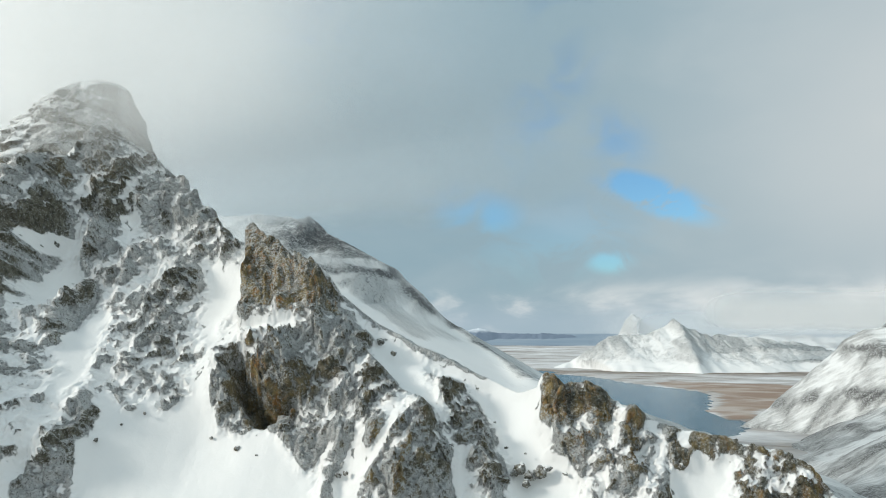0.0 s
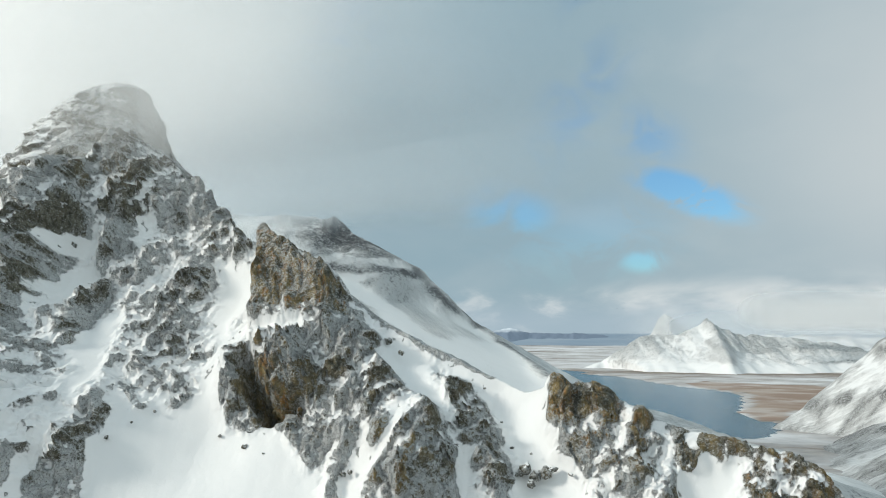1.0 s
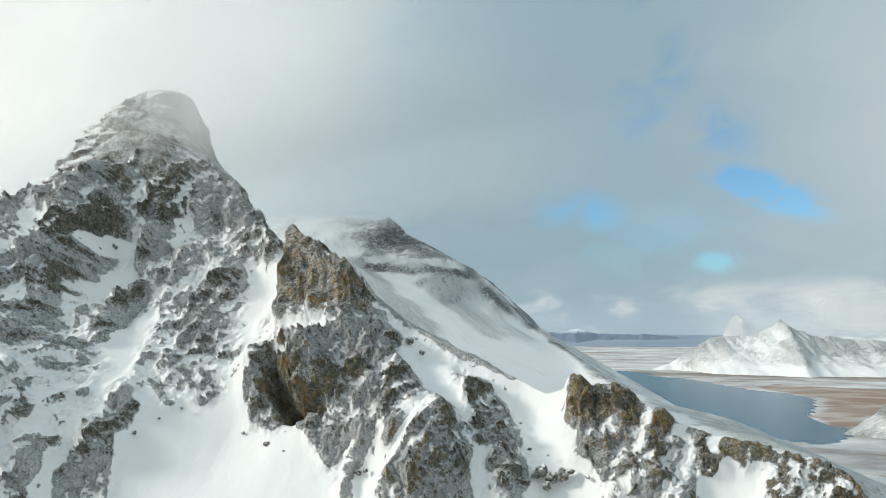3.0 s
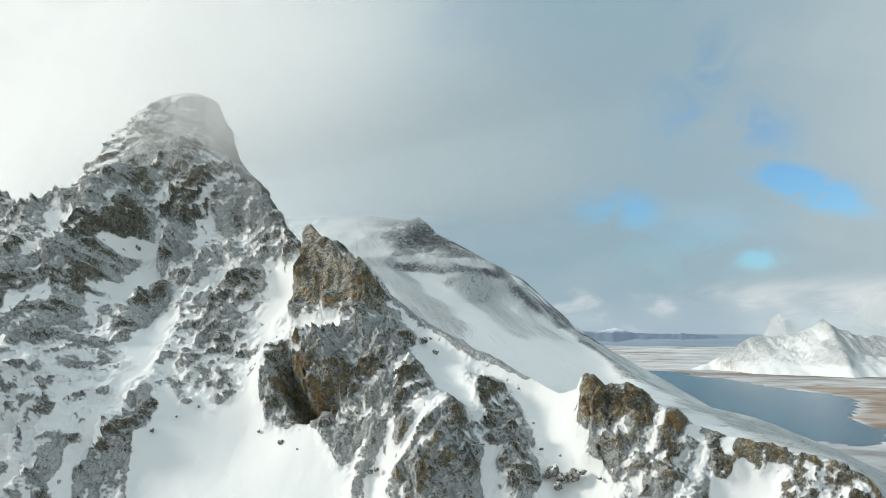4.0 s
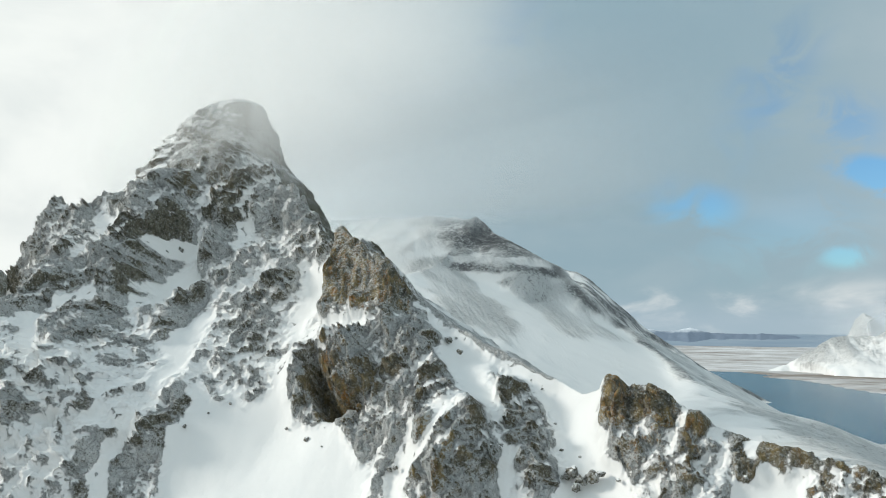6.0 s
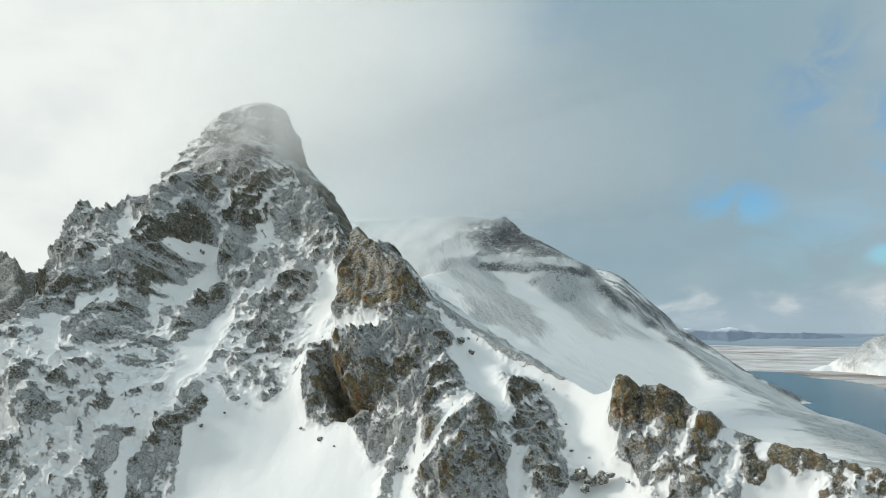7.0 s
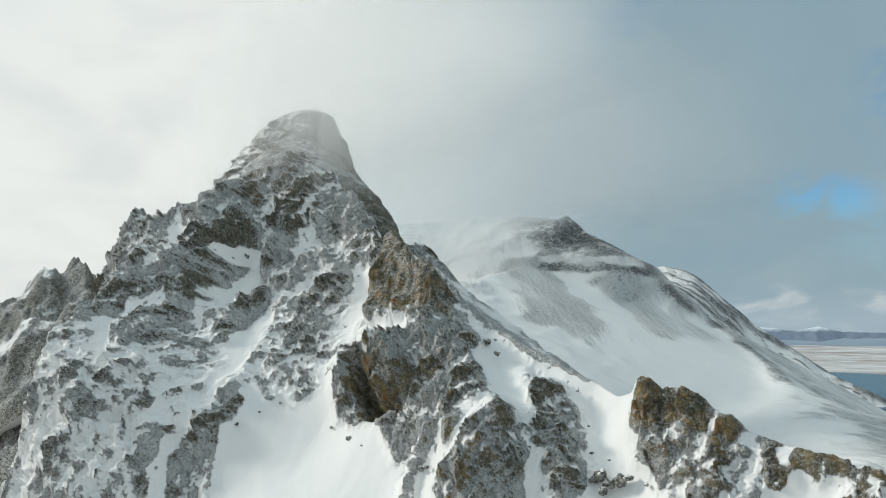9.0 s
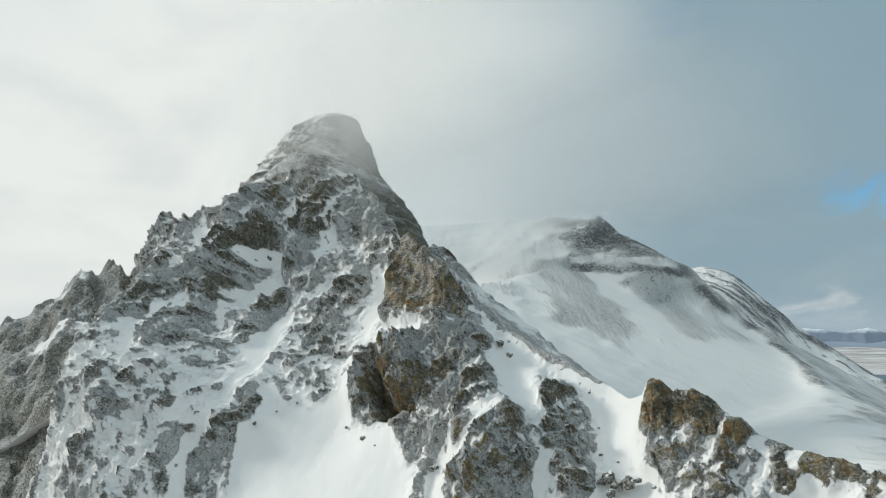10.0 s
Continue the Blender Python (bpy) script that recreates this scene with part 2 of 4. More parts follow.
def rock_and_snow(name, grain, dark, mid, warm, crisp, soft=0.0, fall=None):
    """Broken rock with rime and snow. The mesh carries how bare (rock) and how lichened (ochre) it is."""
    m, t, p = material(name)
    co = t.nodes.new("ShaderNodeTexCoord").outputs["Object"]
    lie = co
    if fall is not None:              # drawn out along the line of fall
        lie = mapped(t, co, rot=(0, 0, fall), scale=(5, 1, 2.5))
        lie.node.vector_type = "TEXTURE"
    n1 = noise_node(t, lie, 0.62 / grain, 6, 0.66)
    n2 = noise_node(t, co, 1.6 / grain, 5, 0.6)
    n3 = noise_node(t, mapped(t, co, rot=(0, 25, 0), scale=(1, 1, 0.35)), 0.35 / grain, 5, 0.6)
    n4 = noise_node(t, co, 0.06 / grain, 3, 0.5)
    bent = t.nodes.new("ShaderNodeVectorMath")
    bent.operation = "MULTIPLY_ADD"
    warp = t.nodes.new("ShaderNodeTexNoise")
    t.links.new(co, warp.inputs["Vector"])
    warp.inputs["Scale"].default_value, warp.inputs["Detail"].default_value = 0.5 / grain, 4
    t.links.new(warp.outputs["Color"], bent.inputs[0])
    bent.inputs[1].default_value = (2.4 * grain,) * 3
    t.links.new(co, bent.inputs[2])
    crack = math_node(t, "MAXIMUM", crack_node(t, mapped(t, bent.outputs[0], scale=(1, 1, 0.6)), 0.30 / grain), math_node(t, "MULTIPLY", crack_node(t, bent.outputs[0], 0.85 / grain), 0.25))
    rock = mix_col(t, ramp01(t, n1, 0.3, 0.7), dark, mid)
    rock = mix_col(t, math_node(t, "MULTIPLY", ramp01(t, n3, 0.5, 0.75), 0.6), rock, tuple(0.55 * c for c in dark))
    tan = mix_col(t, ramp01(t, n3, 0.46, 0.66), tuple(0.66 * c for c in warm), warm)
    och = math_node(t, "MULTIPLY", attr(t, "ochre"), ramp01(t, math_node(t, "ADD", n3, math_node(t, "MULTIPLY", n4, 0.4)), 0.52, 0.80), clamp=True)
    if crisp > 0.9:                   # rust that has run down the rock
        run = noise_node(t, mapped(t, co, (7, 3, 0), scale=(1, 1, 0.13)), 0.55, 4, 0.55, 0.4)
        tan = mix_col(t, math_node(t, "MULTIPLY", ramp01(t, run, 0.50, 0.64), ramp01(t, attr(t, "ochre"), 0.65, 1.0)), tan, (0.40, 0.215, 0.075))
    rock = mix_col(t, och, rock, tan)
    frost = math_node(t, "ADD", attr(t, "rime"), math_node(t, "MULTIPLY", math_node(t, "SUBTRACT", n2, 0.5), 1.7))
    frost = math_node(t, "ADD", frost, math_node(t, "MULTIPLY", math_node(t, "SUBTRACT", n1, 0.5), 0.8))
    rock = mix_col(t, math_node(t, "MULTIPLY", ramp01(t, frost, 0.06, 0.64), 0.92), rock, (0.60, 0.62, 0.615))
    if crisp > 0.9:                   # flecks of rime and dark pits a hand or two across
        fleck = noise_node(t, co, 2.3, 4, 0.62)
        rock = mix_col(t, math_node(t, "MULTIPLY", ramp01(t, math_node(t, "ADD", fleck, math_node(t, "MULTIPLY", attr(t, "rime"), 0.10)), 0.56, 0.66), math_node(t, "SUBTRACT", 0.55, math_node(t, "MULTIPLY", attr(t, "ochre"), 0.48))), rock, (0.70, 0.71, 0.71))
        rock = mix_col(t, math_node(t, "MULTIPLY", math_node(t, "SUBTRACT", 1.0, ramp01(t, fleck, 0.34, 0.44)), 0.6), rock, tuple(0.6 * c for c in dark))
    rock = mix_col(t, math_node(t, "MULTIPLY", crack, 0.16 * crisp), rock, tuple(0.5 * c for c in dark))
    cover = math_node(t, "MULTIPLY_ADD", attr(t, "rock"), 0.80, 0.09)
    cover = math_node(t, "ADD", cover, math_node(t, "MULTIPLY", math_node(t, "SUBTRACT", n1, 0.5), 0.8))
    cover = math_node(t, "ADD", cover, math_node(t, "MULTIPLY", math_node(t, "SUBTRACT", n2, 0.5), 0.4 * crisp))
    cover = math_node(t, "ADD", cover, math_node(t, "MULTIPLY", crack, 0.03 * crisp))
    bare = ramp01(t, cover, 0.40 - soft, 0.60 + soft)
    snow = mix_col(t, n4, (0.79, 0.80, 0.795), (0.835, 0.835, 0.815))
    t.links.new(mix_col(t, bare, snow, rock), p.inputs["Base Color"])
    t.links.new(math_node(t, "MULTIPLY_ADD", bare, 0.25, 0.62), p.inputs["Roughness"])
    p.inputs["Specular IOR Level"].default_value = 0.25
    h = math_node(t, "SUBTRACT", math_node(t, "ADD", n1, math_node(t, "MULTIPLY", n2, 0.5)), math_node(t, "MULTIPLY", crack, 0.25 * crisp))
    h = math_node(t, "MULTIPLY", h, math_node(t, "MULTIPLY_ADD", bare, 0.97, 0.03))
    h = math_node(t, "SUBTRACT", h, math_node(t, "MULTIPLY", bare, 0.15))
    t.links.new(bump_node(t, h, 1.0, (0.7 + 0.7 * crisp) * grain), p.inputs["Normal"])
    return m


near_rock = rock_and_snow("rimed_rock", 1.0, (0.060, 0.060, 0.045), (0.235, 0.228, 0.18), (0.335, 0.255, 0.115), 1.0)
back_rock = rock_and_snow("dusted_rock", 4.0, (0.10, 0.105, 0.11), (0.28, 0.285, 0.285), (0.22, 0.18, 0.12), 0.3, 0.27, -58)
valley_rock = rock_and_snow("streaked_rock", 3.0, (0.10, 0.10, 0.10), (0.26, 0.255, 0.245), (0.22, 0.18, 0.12), 0.3, 0.16, 163)
cap_rock = rock_and_snow("cap_rock", 2.5, (0.075, 0.08, 0.085), (0.20, 0.205, 0.205), (0.22, 0.18, 0.12), 0.5, 0.04)
far_rock = rock_and_snow("far_rock", 9.0, (0.11, 0.12, 0.135), (0.32, 0.32, 0.32), (0.25, 0.20, 0.15), 0.3, 0.2)


def hill_material():
    """Far hills with snow on the tops; the blue haze of distance is mixed into the colours."""
    m, t, p = material("hazed_hills")
    co = t.nodes.new("ShaderNodeTexCoord").outputs["Object"]
    sep = t.nodes.new("ShaderNodeSeparateXYZ")
    t.links.new(co, sep.inputs[0])
    n = noise_node(t, mapped(t, co, scale=(1, 1, 2)), 0.02, 4, 0.6)
    line = ramp01(t, math_node(t, "ADD", sep.outputs["Z"], math_node(t, "MULTIPLY", math_node(t, "SUBTRACT", n, 0.5), 34.0)), 178, 204)
    t.links.new(mix_col(t, line, (0.17, 0.22, 0.29), (0.60, 0.66, 0.72)), p.inputs["Base Color"])
    p.inputs["Roughness"].default_value = 0.9
    return m


def ground_material():
    m, t, p = material("valley_floor")
    co = t.nodes.new("ShaderNodeTexCoord").outputs["Object"]
    n1 = noise_node(t, mapped(t, co, scale=(0.55, 1, 1)), 0.014, 6, 0.6, 0.5)
    n2 = noise_node(t, co, 0.06, 5, 0.6)
    n3 = noise_node(t, mapped(t, co, scale=(0.5, 1, 1)), 0.006, 4, 0.55)
    bare = mix_col(t, ramp01(t, n2, 0.3, 0.7), (0.13, 0.10, 0.08), (0.30, 0.24, 0.19))
    marsh = mix_col(t, ramp01(t, n1, 0.38, 0.62), (0.29, 0.20, 0.15), (0.40, 0.32, 0.26))
    earth = mix_col(t, attr(t, "marsh"), bare, marsh)
    cover = math_node(t, "ADD", attr(t, "snow"), math_node(t, "MULTIPLY", math_node(t, "SUBTRACT", n1, 0.5), 0.9))
    cover = math_node(t, "ADD", cover, math_node(t, "MULTIPLY", math_node(t, "SUBTRACT", n3, 0.5), 0.9))
    t.links.new(mix_col(t, ramp01(t, cover, 0.15, 0.90), earth, (0.80, 0.81, 0.82)), p.inputs["Base Color"])
    p.inputs["Roughness"].default_value = 0.9
    t.links.new(bump_node(t, n2, 0.5, 3.0), p.inputs["Normal"])
    return m


def water_material():
    m, t, p = material("lake_water")
    co = t.nodes.new("ShaderNodeTexCoord").outputs["Object"]
    n = noise_node(t, mapped(t, co, scale=(1, 0.3, 1)), 0.006, 4, 0.5)
    t.links.new(mix_col(t, n, (0.012, 0.085, 0.14), (0.028, 0.115, 0.18)), p.inputs["Base Color"])
    p.inputs["Roughness"].default_value = 0.18
    p.inputs["IOR"].default_value = 1.33
    p.inputs["Specular IOR Level"].default_value = 0.12
    w = noise_node(t, co, 0.4, 3, 0.6)
    t.links.new(bump_node(t, w, 0.6, 0.5), p.inputs["Normal"])
    return m


def cloud_material(name, z0, z1, top, dense, scale, tone, x_fade):
    """Thin lit vapour: denser with height, ragged below and fading out sideways and at the top."""
    m, t, p = material(name)
    t.nodes.remove(p)
    co = t.nodes.new("ShaderNodeTexCoord").outputs["Object"]
    sep = t.nodes.new("ShaderNodeSeparateXYZ")
    t.links.new(co, sep.inputs[0])
    n = noise_node(t, mapped(t, co, scale=(0.7, 0.7, 1)), scale, 3, 0.45, 0.3)
    z = math_node(t, "ADD", sep.outputs["Z"], math_node(t, "MULTIPLY", math_node(t, "SUBTRACT", n, 0.5), 1.3 * (z1 - z0)))
    a = math_node(t, "MULTIPLY", ramp01(t, z, z0, z1), dense)
    a = math_node(t, "MULTIPLY", a, math_node(t, "SUBTRACT", 1.0, ramp01(t, sep.outputs["Z"], top[0], top[1])))
    lo = ramp01(t, sep.outputs["X"], x_fade[0], x_fade[1])
    hi = math_node(t, "SUBTRACT", 1.0, ramp01(t, sep.outputs["X"], x_fade[2], x_fade[3]))
    a = math_node(t, "MULTIPLY", a, math_node(t, "MULTIPLY", lo, hi), clamp=True)
    clear = t.nodes.new("ShaderNodeBsdfTransparent")
    front, back = t.nodes.new("ShaderNodeBsdfDiffuse"), t.nodes.new("ShaderNodeBsdfTranslucent")
    half, mixed = t.nodes.new("ShaderNodeMixShader"), t.nodes.new("ShaderNodeMixShader")
    front.inputs["Color"].default_value = back.inputs["Color"].default_value = (*tone, 1)
    link(t, front, 0, half, 1), link(t, back, 0, half, 2)
    t.links.new(a, mixed.inputs[0])
    link(t, clear, 0, mixed, 1), link(t, half, 0, mixed, 2)
    link(t, mixed, 0, t.nodes["Material Output"], 0)
    return m


# ---- the near mountain: a steep face, laid out along and up its slope ----
# u runs along x, v up a slope of 50 degrees, w stands out from it; the origin is (0, 210, 150).
COS, SIN = math.cos(radians(50)), math.sin(radians(50))


def place(u, v, w):
    return np.stack([u, 210 + v * COS - w * SIN, 150 + v * SIN + w * COS], -1)


CREST = [(-340, -130), (-240, -60), (-212, 10), (-200, 58), (-198, 78), (-195, 84), (-194, 92), (-191, 97), (-188, 95), (-185, 88), (-178, 84), (-170, 82), (-166, 85), (-162, 91), (-158, 91),
         (-155, 94), (-153, 101), (-150, 112), (-146, 121), (-140, 128), (-134, 132), (-128, 134), (-121, 129), (-114, 124), (-109, 120), (-103, 114), (-97, 109), (-89, 102), (-82, 92), (-76, 84), (-70, 78)]
CREST += [(-67.5, 79.5), (-65.5, 79.5), (-57, 70), (-46, 62), (-40, 59), (-36, 55), (-33, 53), (-27, 50), (-21, 46), (-15, 43), (-9, 40), (0, 36), (5, 34), (12, 31), (18, 27), (23.5, 25), (25, 28), (27, 28.5), (30, 27), (34, 25.5),
          (39, 24.5), (43, 22.5), (49, 18), (51, 16), (55, 14), (60, 12), (66, 10), (71, 9), (76, 8), (84, 6), (90, 3), (97, -6), (125, -40), (170, -95)]
BENCH = [(-340, 0), (-80, 0), (-76, 4), (-70, 10), (-63, 16), (-52, 20), (-40, 21), (-28, 20), (-11, 9), (0, 4), (8, 1), (15, 0.5), (20, 0), (170, 0)]
SPIRE = [(-67.5, 82), (-65.5, 82), (-61, 76), (-57, 72), (-52, 68), (-46, 64), (-40, 61), (-36, 57), (-35, 52), (-33, 47), (-33, 44), (-35, 42), (-38, 44), (-41, 43), (-44, 40), (-48, 41), (-52, 41), (-58, 42), (-63, 43), (-63, 49), (-64, 56), (-65, 64), (-67, 72)]
CAVE = [(-60.5, 32), (-58.5, 29.5), (-54.5, 22.5), (-50, 17), (-46, 18), (-43, 16.5), (-46, 14.5), (-48, 11), (-53, 11.5), (-55, 15), (-57.5, 21), (-60.5, 28)]
BULGE = [(-60, 33.5), (-57, 36), (-51, 35), (-46, 32), (-41, 28), (-38, 22), (-44, 19.5), (-49.5, 17.5), (-54, 22.5)]
PILLAR = [(-68, 30), (-63.5, 29), (-59.5, 21.5), (-60, 16.5), (-63, 13.5), (-67, 17)]
DRIPS = [(-49, 17), (-43.5, 17.5), (-40, 13.5), (-42, 10), (-47, 8)]
CRAG = [(24, 25), (25, 29), (27, 30), (29, 28), (34, 27), (39, 26), (43, 24), (49, 19), (51, 17), (52, 11), (50, 8), (50, 3), (49, 0), (45, -4), (36, -2), (34, -3), (30, 3), (26, 7), (24, 11), (23, 16), (23, 21)]
BROW = [(23, 15), (24, 25), (27, 31), (34, 28), (39, 27), (44, 24), (44, 17), (41, 14), (38, 17), (34, 15), (31, 14), (27, 12)]
SHADES = [                            # deep undercut hollows, pushed in and also darkened in colour as shade
    [(-159, 51), (-154, 54), (-147, 55), (-143, 53), (-144, 50), (-150, 50), (-155, 48)],
    [(-110, 56), (-110, 51), (-111, 46), (-111, 39), (-113, 36), (-115, 42), (-115, 53), (-112, 57)],
    [(-120, 67), (-116, 64), (-115, 60), (-119, 62)],
]
SNOWS = {
    "snowfield": [(-88, -40), (-93, -5), (-94, 0), (-91, 5), (-93, 11), (-95, 17), (-95, 20), (-91, 14), (-86, 10), (-83, 12), (-86, 17), (-84, 20), (-82, 21), (-80, 15), (-75, 15), (-76, 18), (-74, 22), (-75, 26), (-73, 31),
                  (-76, 44), (-70, 39), (-68, 28), (-68, 19), (-66, 14), (-61, 9), (-55, 8), (-51, 12), (-48, 8), (-44, 7), (-41, 2), (-37, -2), (-33, -6), (-27, -40)],
    "snow_ramp": [(-107, 51), (-104, 46), (-102, 38), (-103, 31), (-100, 23), (-101, 14), (-100, 5), (-101, 1), (-103, -5), (-105, -10), (-101, -40), (-107, -40), (-109, -9), (-107, -7), (-105, -3), (-104, 1), (-103, 7),
                  (-106, 14), (-109, 7), (-112, 2), (-110, -5), (-113, -5), (-115, 4), (-111, 7), (-109, 14), (-107, 18), (-109, 23), (-115, 31), (-113, 33), (-111, 32), (-112, 39), (-110, 49)],
    "snow_bowl": [(-133, 61), (-131, 66), (-129, 72), (-125, 70), (-122, 68), (-120, 63), (-120, 59), (-122, 57), (-121, 53), (-123, 50), (-127, 49), (-130, 53), (-133, 56)],
    "snow_hollow": [(-138, 69), (-137, 75), (-134, 80), (-132, 83), (-129, 82), (-126, 76), (-128, 73), (-131, 76), (-133, 75), (-133, 71), (-135, 68)],
    "snow_notch": [(-164, 79), (-159, 82), (-153, 82), (-152, 77), (-151, 72), (-150, 67), (-149, 61), (-153, 61), (-156, 70)],
    "snow_shelf": [(-148, 37), (-146, 41), (-144, 44), (-140, 45), (-137, 43), (-138, 40), (-141, 37), (-141, 31), (-142, 27), (-145, 27), (-147, 31)],
    "snow_thread": [(-134, 48), (-131, 50), (-130, 45), (-130, 40), (-126, 34), (-122, 29), (-125, 30), (-131, 40)],
    "snow_sliver": [(-130, 49), (-127, 51), (-126, 43), (-122, 38), (-118, 34), (-114, 30), (-118, 31), (-125, 39)],
    "snow_chute": [(-117, 93), (-114, 95), (-111, 96), (-110, 91), (-110, 86), (-110, 80), (-111, 78), (-113, 81), (-113, 87), (-115, 90)],
    "snow_couloir": [(-85, 75), (-79, 75), (-69, 72), (-67, 66), (-66, 60), (-66, 54), (-67, 50), (-70, 46), (-70, 39), (-75, 43), (-78, 48), (-78, 53), (-79, 58), (-82, 64)],
    "snow_ledge": [(-70, 39), (-68, 43), (-66, 45), (-60, 44), (-53, 43), (-48, 42), (-43, 41), (-45, 37), (-47, 36), (-52, 36), (-57, 38), (-63, 41), (-66, 39), (-68, 36)],
    "snow_saddle": [(-36, 56), (-34, 54), (-32, 49), (-29, 48), (-26, 48), (-24, 42), (-23, 47), (-21, 46), (-17, 43), (-15, 41), (-12, 38), (-8, 36), (-3, 37), (0, 36), (5, 34), (12, 31), (18, 28), (24, 26), (23, 21), (16, 22),
                    (8, 23), (5, 28), (0, 32), (-6, 32), (-10, 33), (-8, 27), (-8, 19), (-11, 18), (-16, 26), (-20, 31), (-23, 39), (-26, 43), (-30, 45), (-33, 47)],
    "snow_apron": [(8, 23), (16, 22), (23, 21), (23, 16), (24, 11), (26, 7), (30, 4), (33, 1), (34, -3), (36, -40), (20, -40), (16, -1), (14, 5), (12, 11), (11, 17)],
    "snow_gully": [(-8, 19), (-8, 27), (-5, 22), (-3, 21), (-1, 17), (-1, 11), (1, 6), (3, 5), (4, 8), (5, 2), (6, -3), (8, -40), (4, -40), (2, -4), (0, 1), (1, 4), (-1, 4), (-2, 8), (-3, 11), (-6, 16)],
    "snow_strip": [(-18, 12), (-13, 11), (-10, 15), (-9, 14), (-11, 9), (-13, 6), (-14, 1), (-16, -2), (-19, -5), (-22, -8), (-22, -40), (-28, -40), (-27, -5), (-25, -1), (-24, 3), (-19, -1), (-17, 0), (-15, 3), (-15, 7)],
    "snow_tongue": [(52, 11), (54, 13), (55, 8), (56, 3), (58, 1), (61, 1), (63, 3), (65, 6), (67, 5), (69, 3), (73, 5), (74, 4), (73, 2), (71, -1), (69, -40), (54, -40), (55, -2), (55, 2), (54, 6)],
    "snow_sill": [(58, 11), (60, 13), (62, 9), (65, 6), (62, 5), (60, 8)],
    "snow_panel": [(-153, 26), (-150, 29), (-146, 27), (-144, 22), (-138, 11), (-141, 9), (-147, 17)],
}


SWELLS = [                            # broad swells and hollows of the face: u, v, metres, half-width and half-height
    (-185, 85, 10.7, 26, 24), (-165, 40, 7.0, 20, 26), (-152, 15, 18.7, 22, 40), (-145, 70, -6.1, 20, 24), (-135, -10, 13.8, 24, 26), (-130, 110, 6.0, 16, 20), (-129, 124, 9.4, 9, 14),
    (-128, 140, -6.4, 26, 22), (-118, 45, 2.8, 18, 20), (-115, 5, 8.9, 20, 26), (-108, 60, -6.0, 16, 16), (-103, 95, -5.1, 16, 20), (-95, 5, 3.5, 14, 16), (-88, 92, -6.5, 14, 16), (-88, 38, -2.8, 14, 18)]
SWELLS += [
    (-66, 30, 2.6, 12, 20), (-64, 8, -3.6, 12, 14), (-48, 42, 9.4, 12, 12), (-42, 22, 4.3, 12, 12), (-36, 49, 6.2, 8, 10), (-28, 28, 5.4, 14, 14), (-12, 6, 14.5, 14, 22),
    (-8, 30, -4.3, 12, 10), (8, 20, -4.3, 14, 14), (30, 22, 3.3, 12, 12), (45, 6, 1.9, 14, 14), (64, 8, 2.4, 16, 14)]


def broad_form(u, v):
    """The large swells of the face, with an arete that drops sharply to the east and a flank that turns away to the west."""
    w = -6 - 0.06 * (np.minimum(u, 40) + 40)
    for a, b, h, su, sv in SWELLS:
        w = w + bump(u, v, a, b, h, su, sv)
    w = w + 14.5 * smooth(-u, 129, 139) * smooth(v, 22, 74) * (1 - smooth(v, 92, 120)) * (1 - smooth(-u, 150, 185))
    return w - 1.1 * np.maximum(0, -159 - u) * (1 - smooth(v, 34, 62)) - 0.5 * np.maximum(0, -192 - u)


def steps(lo, a, b, hi, fine, coarse):
    return np.concatenate([np.arange(lo, a, coarse), np.arange(a, b, fine), np.arange(b, hi + coarse, coarse)])


SPINES = [                            # ribs of rock that stand out of the face: (u, v, metres proud)
    [(-151, 112, 3), (-146, 95, 4), (-145, 80, 4), (-143, 62, 4), (-141, 46, 4), (-139, 34, 4), (-134, 20, 3), (-131, 5, 3)],
    [(-121, 95, 4), (-120, 84, 6), (-118, 72, 5), (-115, 60, 5), (-114, 52, 3)],
    [(-116, 50, 4), (-118, 44, 4), (-121, 40, 2)],
    [(-109, 108, 3), (-100, 102, 4), (-92, 97, 4), (-84, 88, 3)],
    [(-133, 122, 3), (-131, 110, 4), (-134, 99, 3), (-137, 88, 2)],
    [(-118, 112, 3), (-124, 112, 4), (-130, 109, 3)],
    [(-89, 60, 3), (-91, 49, 4), (-91, 38, 3), (-94, 28, 2)],
    [(-107, 78, 2), (-104, 66, 3), (-101, 55, 3), (-98, 44, 2)],
    [(-127, 47, 3), (-122, 40, 3), (-116, 34, 2)],
    [(-171, 80, 3), (-167, 68, 4), (-160, 55, 4), (-154, 48, 2)],
    [(-190, 95, 3), (-182, 76, 4), (-172, 60, 4), (-164, 44, 3)],
    [(-158, 32, 3), (-157, 18, 4), (-152, 0, 4), (-146, -16, 3)],
    [(-143, 20, 3), (-138, 2, 4), (-128, -16, 3), (-122, -36, 3)],
    [(-124, 18, 3), (-117, 4, 4), (-112, -14, 3)],
    [(-104, 20, 2), (-98, 8, 3), (-97, -6, 2)],
]


def bare_and_rime(co, bias):
    """How bare and how rimed a rock surface is: white on ledges and on the windward, western sides."""
    nrm = np.cross(np.gradient(co, axis=1), np.gradient(co, axis=0))
    nrm /= np.linalg.norm(nrm, axis=-1, keepdims=True) + 1e-9
    up, lee = blur(nrm[..., 2], 1), blur(nrm[..., 0], 2)
    return np.clip(bias - 0.75 * (up - 0.45) + 0.35 * lee, 0, 1), np.clip(0.45 + 0.8 * (up - 0.4) - 0.5 * lee, 0, 1)


